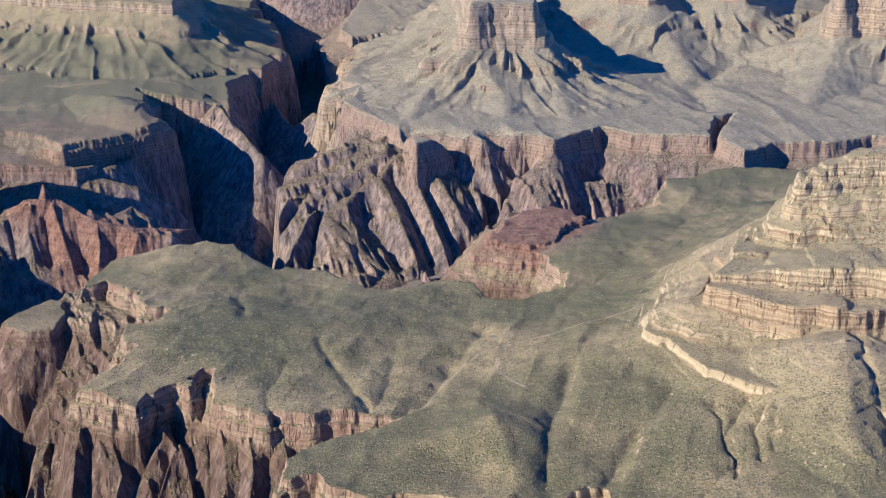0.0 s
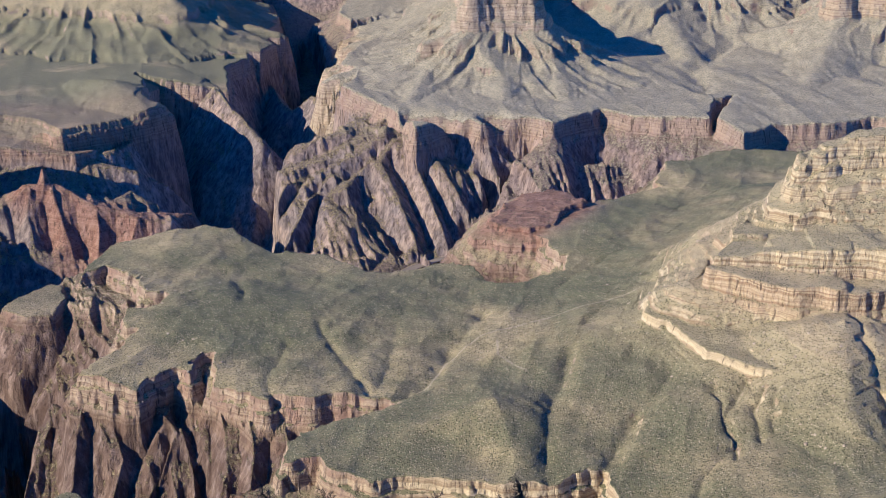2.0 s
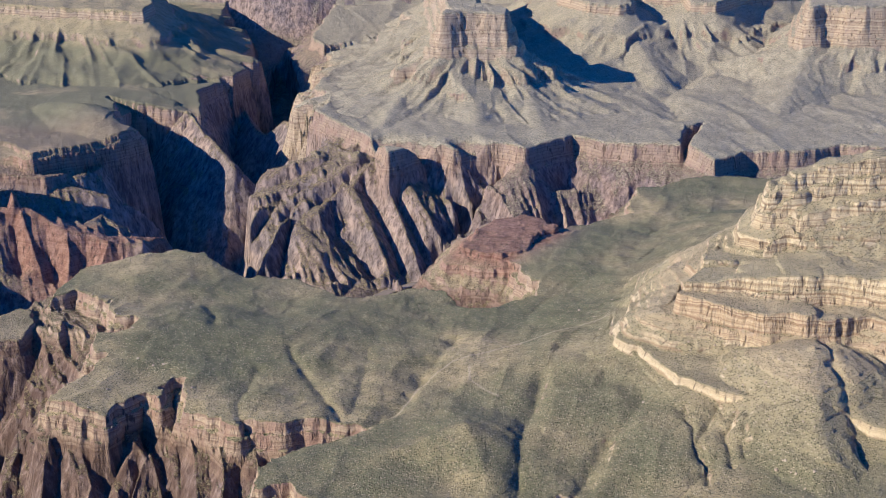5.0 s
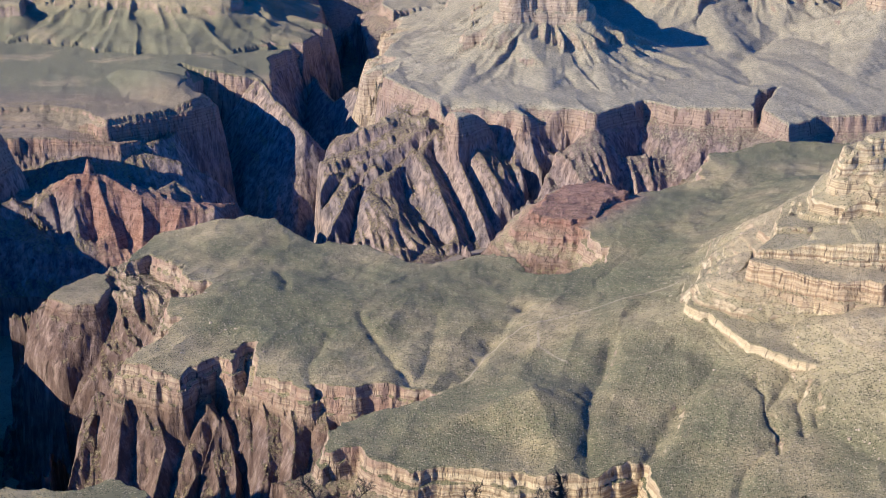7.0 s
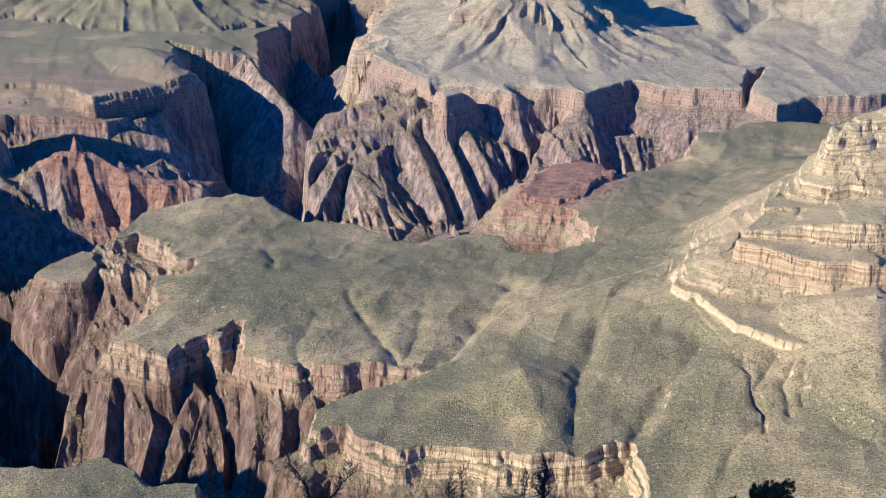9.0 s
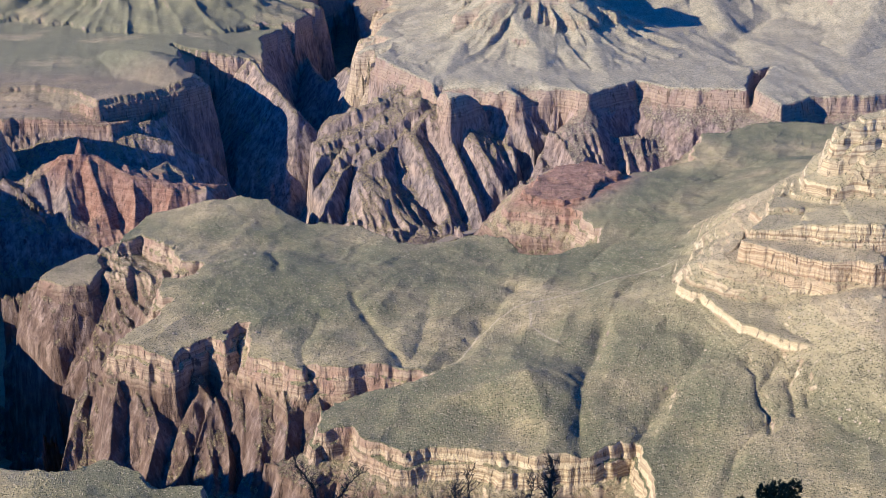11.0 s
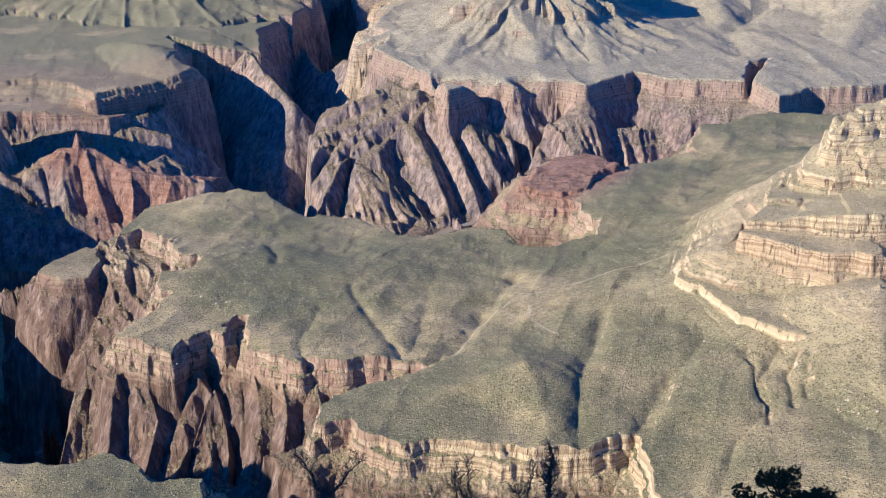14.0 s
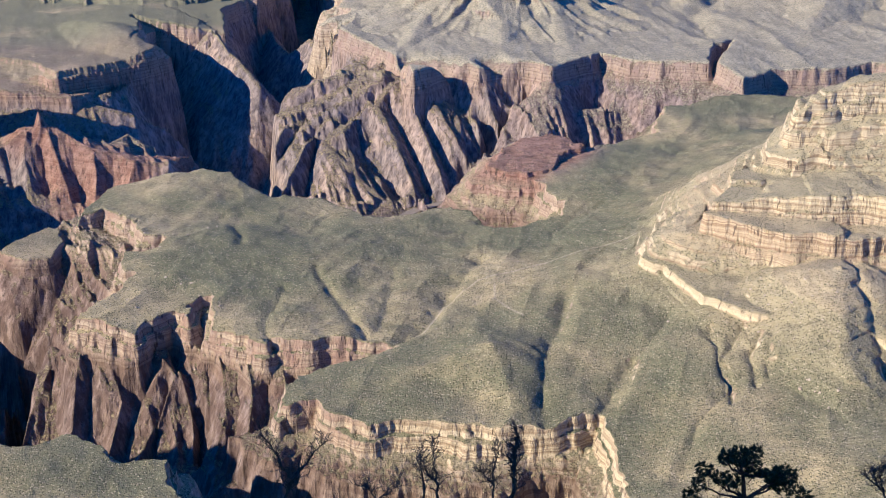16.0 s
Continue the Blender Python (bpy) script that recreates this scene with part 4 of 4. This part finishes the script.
# ---- trees on the ledge below the rim ----
def part(name, bm, material, parent, label=""):
    """Links a bmesh as one mesh object under a thing."""
    mesh = bpy.data.meshes.new(name)
    bm.to_mesh(mesh)
    bm.free()
    mesh.materials.append(material)
    ob = new(name, mesh)
    ob.parent = parent
    ob.matrix_parent_inverse = parent.matrix_world.inverted()
    return tagged(ob, label)


def wood_material(name, low, high):
    n = Nodes(name)
    pos = n.add("ShaderNodeNewGeometry").outputs["Position"]
    grain = n.noise(n.scaled(pos, 1, 1, 0.2), 18, 5, 0.7)
    return n.finish(n.mix(n.ramp(grain, 0.3, 0.7), low, high), grain, 0.6, 0.02)


BARK = wood_material("dark_bark", (0.045, 0.033, 0.026), (0.11, 0.085, 0.065))
GREY_WOOD = wood_material("weathered_wood", (0.05, 0.042, 0.036), (0.15, 0.125, 0.105))


def needle_material():
    n = Nodes("pine_needles")
    tint = n.add("ShaderNodeNewGeometry").outputs["Random Per Island"]
    return n.finish(n.mix(tint, (0.03, 0.042, 0.02), (0.075, 0.085, 0.04)))


NEEDLES = needle_material()


def tube(bm, points, radii, sides=6):
    """A tapered, closed tube along points."""
    rings = []
    for k, p in enumerate(points):
        way = (points[min(k + 1, len(points) - 1)] - points[max(k - 1, 0)]).normalized()
        u = way.orthogonal().normalized()
        v = way.cross(u)
        rings.append([bm.verts.new(p + (u * math.cos(a) + v * math.sin(a)) * radii[k]) for a in np.linspace(0, 2 * math.pi, sides, endpoint=False)])
    for a, b in zip(rings, rings[1:]):
        shift = min(range(sides), key=lambda s: (a[0].co - b[s].co).length)
        for i in range(sides):
            bm.faces.new((a[i], a[(i + 1) % sides], b[(i + 1 + shift) % sides], b[(i + shift) % sides]))
    tip = bm.verts.new(points[-1] + (points[-1] - points[-2]).normalized() * radii[-1])
    for i in range(sides):
        bm.faces.new((rings[-1][i], rings[-1][(i + 1) % sides], tip))


def bent(points, rng, wobble, pieces=4):
    """More points along a polyline, with small crooks."""
    out = [Vector(points[0])]
    for a, b in zip(points, points[1:]):
        a, b = Vector(a), Vector(b)
        for t in np.linspace(0, 1, pieces + 1)[1:]:
            out.append(a.lerp(b, t) + Vector(rng.uniform(-1, 1, 3)) * wobble * (a - b).length)
    return out


def twig(bm, start, way, length, radius, rng, depth):
    """A crooked twig that forks into finer ones."""
    points, p, d = [start], start.copy(), way.normalized()
    for _ in range(4):
        d = (d + Vector(rng.uniform(-1, 1, 3)) * 0.38 + Vector((0, 0, 0.08))).normalized()
        p = p + d * length / 4
        points.append(p.copy())
    tube(bm, points, [radius * (1 - 0.2 * k) for k in range(5)], 4)
    if depth:
        for k in (1, 2, 3, 4):
            if rng.uniform() < 0.8:
                side = (d + Vector(rng.uniform(-1, 1, 3)) * 1.1).normalized()
                twig(bm, points[k], side, length * rng.uniform(0.4, 0.65), max(radius * 0.7, 0.008), rng, depth - 1)


def ledge_height(x, y):
    """The ground under a tree: the lowest part of the ledge near it."""
    return EYE - 1.65 - float(np.interp(y - 2.5, [0, 4, 20, 45], [0, 7, 20, 34])) - 1.2


def dead_tree(stems, thick, seed, label):
    """A bare tree: its trunk from the ledge up into the first stem, the other stems as limbs, each with its twigs."""
    rng = np.random.default_rng(seed)
    x, y = stems[0][0][0], stems[0][0][1]
    foot = Vector((x + 0.15, y, ledge_height(x, y)))
    tree = new("dead_tree")
    tree.location = foot
    bpy.context.view_layer.update()
    bm = bmesh.new()
    low = bent([foot, foot.lerp(Vector(stems[0][0]), 0.6) + Vector((0.1, 0, 0)), stems[0][0]], rng, 0.02, 3)
    tube(bm, low, list(np.linspace(thick * 1.9, thick, len(low))), 8)
    part("trunk", bm, GREY_WOOD, tree)
    for stem in stems:
        bm = bmesh.new()
        line = bent(stem, rng, 0.07)
        radii = list(np.linspace(thick, thick * 0.25, len(line)))
        tube(bm, line, radii, 6)
        for k in range(1, len(line)):
            for _ in range(3):
                if rng.uniform() < 0.85:
                    way = (line[k] - line[k - 1]).normalized() * 0.5 + Vector((rng.uniform(-1, 1), rng.uniform(-0.5, 0.5), rng.uniform(-0.25, 0.8)))
                    twig(bm, line[k], way, rng.uniform(0.2, 0.42), max(radii[k] * 0.5, 0.013), rng, 2)
        part("limb", bm, GREY_WOOD, tree)
    return tagged(tree, label, "tree", "bare trees below the rim")


def pine_tree(trunk_top, clumps, low_clumps, seed):
    """A gnarled pine: trunk, limbs, and clumps of needle tufts."""
    rng = np.random.default_rng(seed)
    x, y = trunk_top[0], trunk_top[1]
    foot = Vector((x, y, ledge_height(x, y)))
    tree = new("pine_tree")
    tree.location = foot
    bpy.context.view_layer.update()
    bm = bmesh.new()
    line = bent([foot, foot.lerp(Vector(trunk_top), 0.5) + Vector((0.2, 0.1, 0)), trunk_top], rng, 0.03, 4)
    tube(bm, line, list(np.linspace(0.24, 0.05, len(line))), 9)
    part("trunk", bm, BARK, tree)
    for k, (place, radius) in enumerate(list(clumps) + list(low_clumps)):
        radius = radius * 1.35
        centre = Vector(place) + Vector((0, rng.uniform(-0.5, 0.6), 0))
        start = min(line[3:], key=lambda p: (p - centre).length + 3 * max(0, p.z - centre.z + 0.2))
        bm = bmesh.new()
        mid = start.lerp(centre, 0.55) + Vector((rng.uniform(-0.1, 0.1), 0, -0.08))
        branch = bent([start, mid, centre], rng, 0.06, 3)
        tube(bm, branch, list(np.linspace(0.04, 0.014, len(branch))), 5)
        for p in branch[2:]:
            twig(bm, p, Vector(rng.uniform(-1, 1, 3)), 0.3, 0.012, rng, 1)
        part("limb", bm, BARK, tree)
        bm = bmesh.new()
        for _ in range(int(60 * (radius / 0.2) ** 1.7)):
            q = Vector(rng.normal(0, 1, 3))
            tip = centre + q.normalized() * radius * rng.uniform(0.25, 1.0) ** 0.6
            out = (tip - centre).normalized() + Vector((0, 0, 0.35))
            for _ in range(24):
                d = (out + Vector(rng.uniform(-1, 1, 3)) * 0.9).normalized() * rng.uniform(0.07, 0.11)
                w = d.orthogonal().normalized() * 0.009
                bm.faces.new([bm.verts.new(v) for v in (tip - w, tip + w, tip + d)])
        part("crown", bm, NEEDLES, tree, "dense dark green needle clump")
    return tagged(tree, "gnarled dark green pine in the shade of the rim", "tree")


dead_tree([[(-4.56, 30.00, 789.37), (-4.31, 30.00, 790.04), (-4.57, 30.00, 790.42), (-4.71, 30.00, 790.86), (-4.89, 30.00, 791.24), (-5.16, 30.00, 791.62)], [(-4.31, 30.00, 790.04), (-3.96, 30.00, 790.48), (-3.62, 30.00, 790.94), (-3.33, 30.00, 791.30)]], 0.05, 11, "bare grey dead tree with two spread leaning limbs")
dead_tree([[(-0.08, 31.00, 788.68), (-0.16, 31.00, 789.47), (-0.19, 31.00, 790.07), (-0.24, 31.00, 790.62)], [(-0.09, 31.00, 789.17), (-0.40, 31.00, 789.57), (-0.50, 31.00, 790.07)]], 0.045, 12, "slim bare dead tree below the rim")
dead_tree([[(-0.53, 31.60, 788.27), (-0.60, 31.60, 789.28), (-0.64, 31.60, 789.94)]], 0.04, 13, "slim bare dead tree below the rim")
dead_tree([[(2.20, 32.00, 787.99), (2.23, 32.00, 789.11), (2.21, 32.00, 789.89)], [(2.23, 32.00, 789.03), (2.30, 32.00, 789.83), (2.36, 32.00, 790.23), (2.31, 32.00, 790.59)]], 0.075, 14, "thick broken grey dead trunk with one twiggy limb")
dead_tree([[(1.58, 31.00, 788.68), (1.55, 31.00, 789.47), (1.68, 31.00, 790.12), (1.74, 31.00, 790.59)], [(1.57, 31.00, 789.17), (1.33, 31.00, 789.47), (1.19, 31.00, 789.67)]], 0.035, 15, "slim bare dead tree below the rim")
dead_tree([[(-1.79, 29.00, 789.95), (-1.99, 29.00, 790.33), (-2.19, 29.00, 790.46)], [(-1.78, 29.00, 790.02), (-1.43, 29.00, 790.29), (-1.25, 29.00, 790.48)]], 0.03, 16, "low bare dead tree below the rim")
dead_tree([[(13.22, 30.00, 789.24), (12.74, 30.00, 789.79), (12.37, 30.00, 790.10)], [(12.86, 30.00, 789.67), (12.64, 30.00, 790.03), (12.53, 30.00, 790.34)], [(12.97, 30.00, 789.60), (12.81, 30.00, 790.03), (12.83, 30.00, 790.41)]], 0.03, 17, "low bare dead tree with crooked dark twigs")
PINE_CLUMPS = [(8.30, 29.00, 791.60), (7.94, 29.00, 791.36), (8.83, 29.00, 791.51), (8.76, 29.00, 791.07), (8.42, 29.00, 791.29), (8.13, 29.00, 791.09), (9.48, 29.00, 790.92), (9.76, 29.00, 790.62), (9.70, 29.00, 790.30), (7.21, 29.00, 790.73), (7.53, 29.00, 790.64), (7.04, 29.00, 790.26), (7.98, 29.00, 790.49), (8.23, 29.00, 790.69), (9.06, 29.00, 791.10), (9.49, 29.00, 790.47)]
PINE_RADII = (0.2, 0.14, 0.15, 0.24, 0.2, 0.16, 0.17, 0.25, 0.25, 0.15, 0.18, 0.17, 0.18, 0.16, 0.12, 0.2)
PINE_LOW = [(7.41, 29.00, 789.65), (9.52, 29.00, 789.46), (8.42, 29.00, 789.17), (10.29, 29.00, 789.74)]
pine_tree([(8.45, 29.00, 790.97)][0], list(zip(PINE_CLUMPS, PINE_RADII)), [(p, 0.3) for p in PINE_LOW], 21)
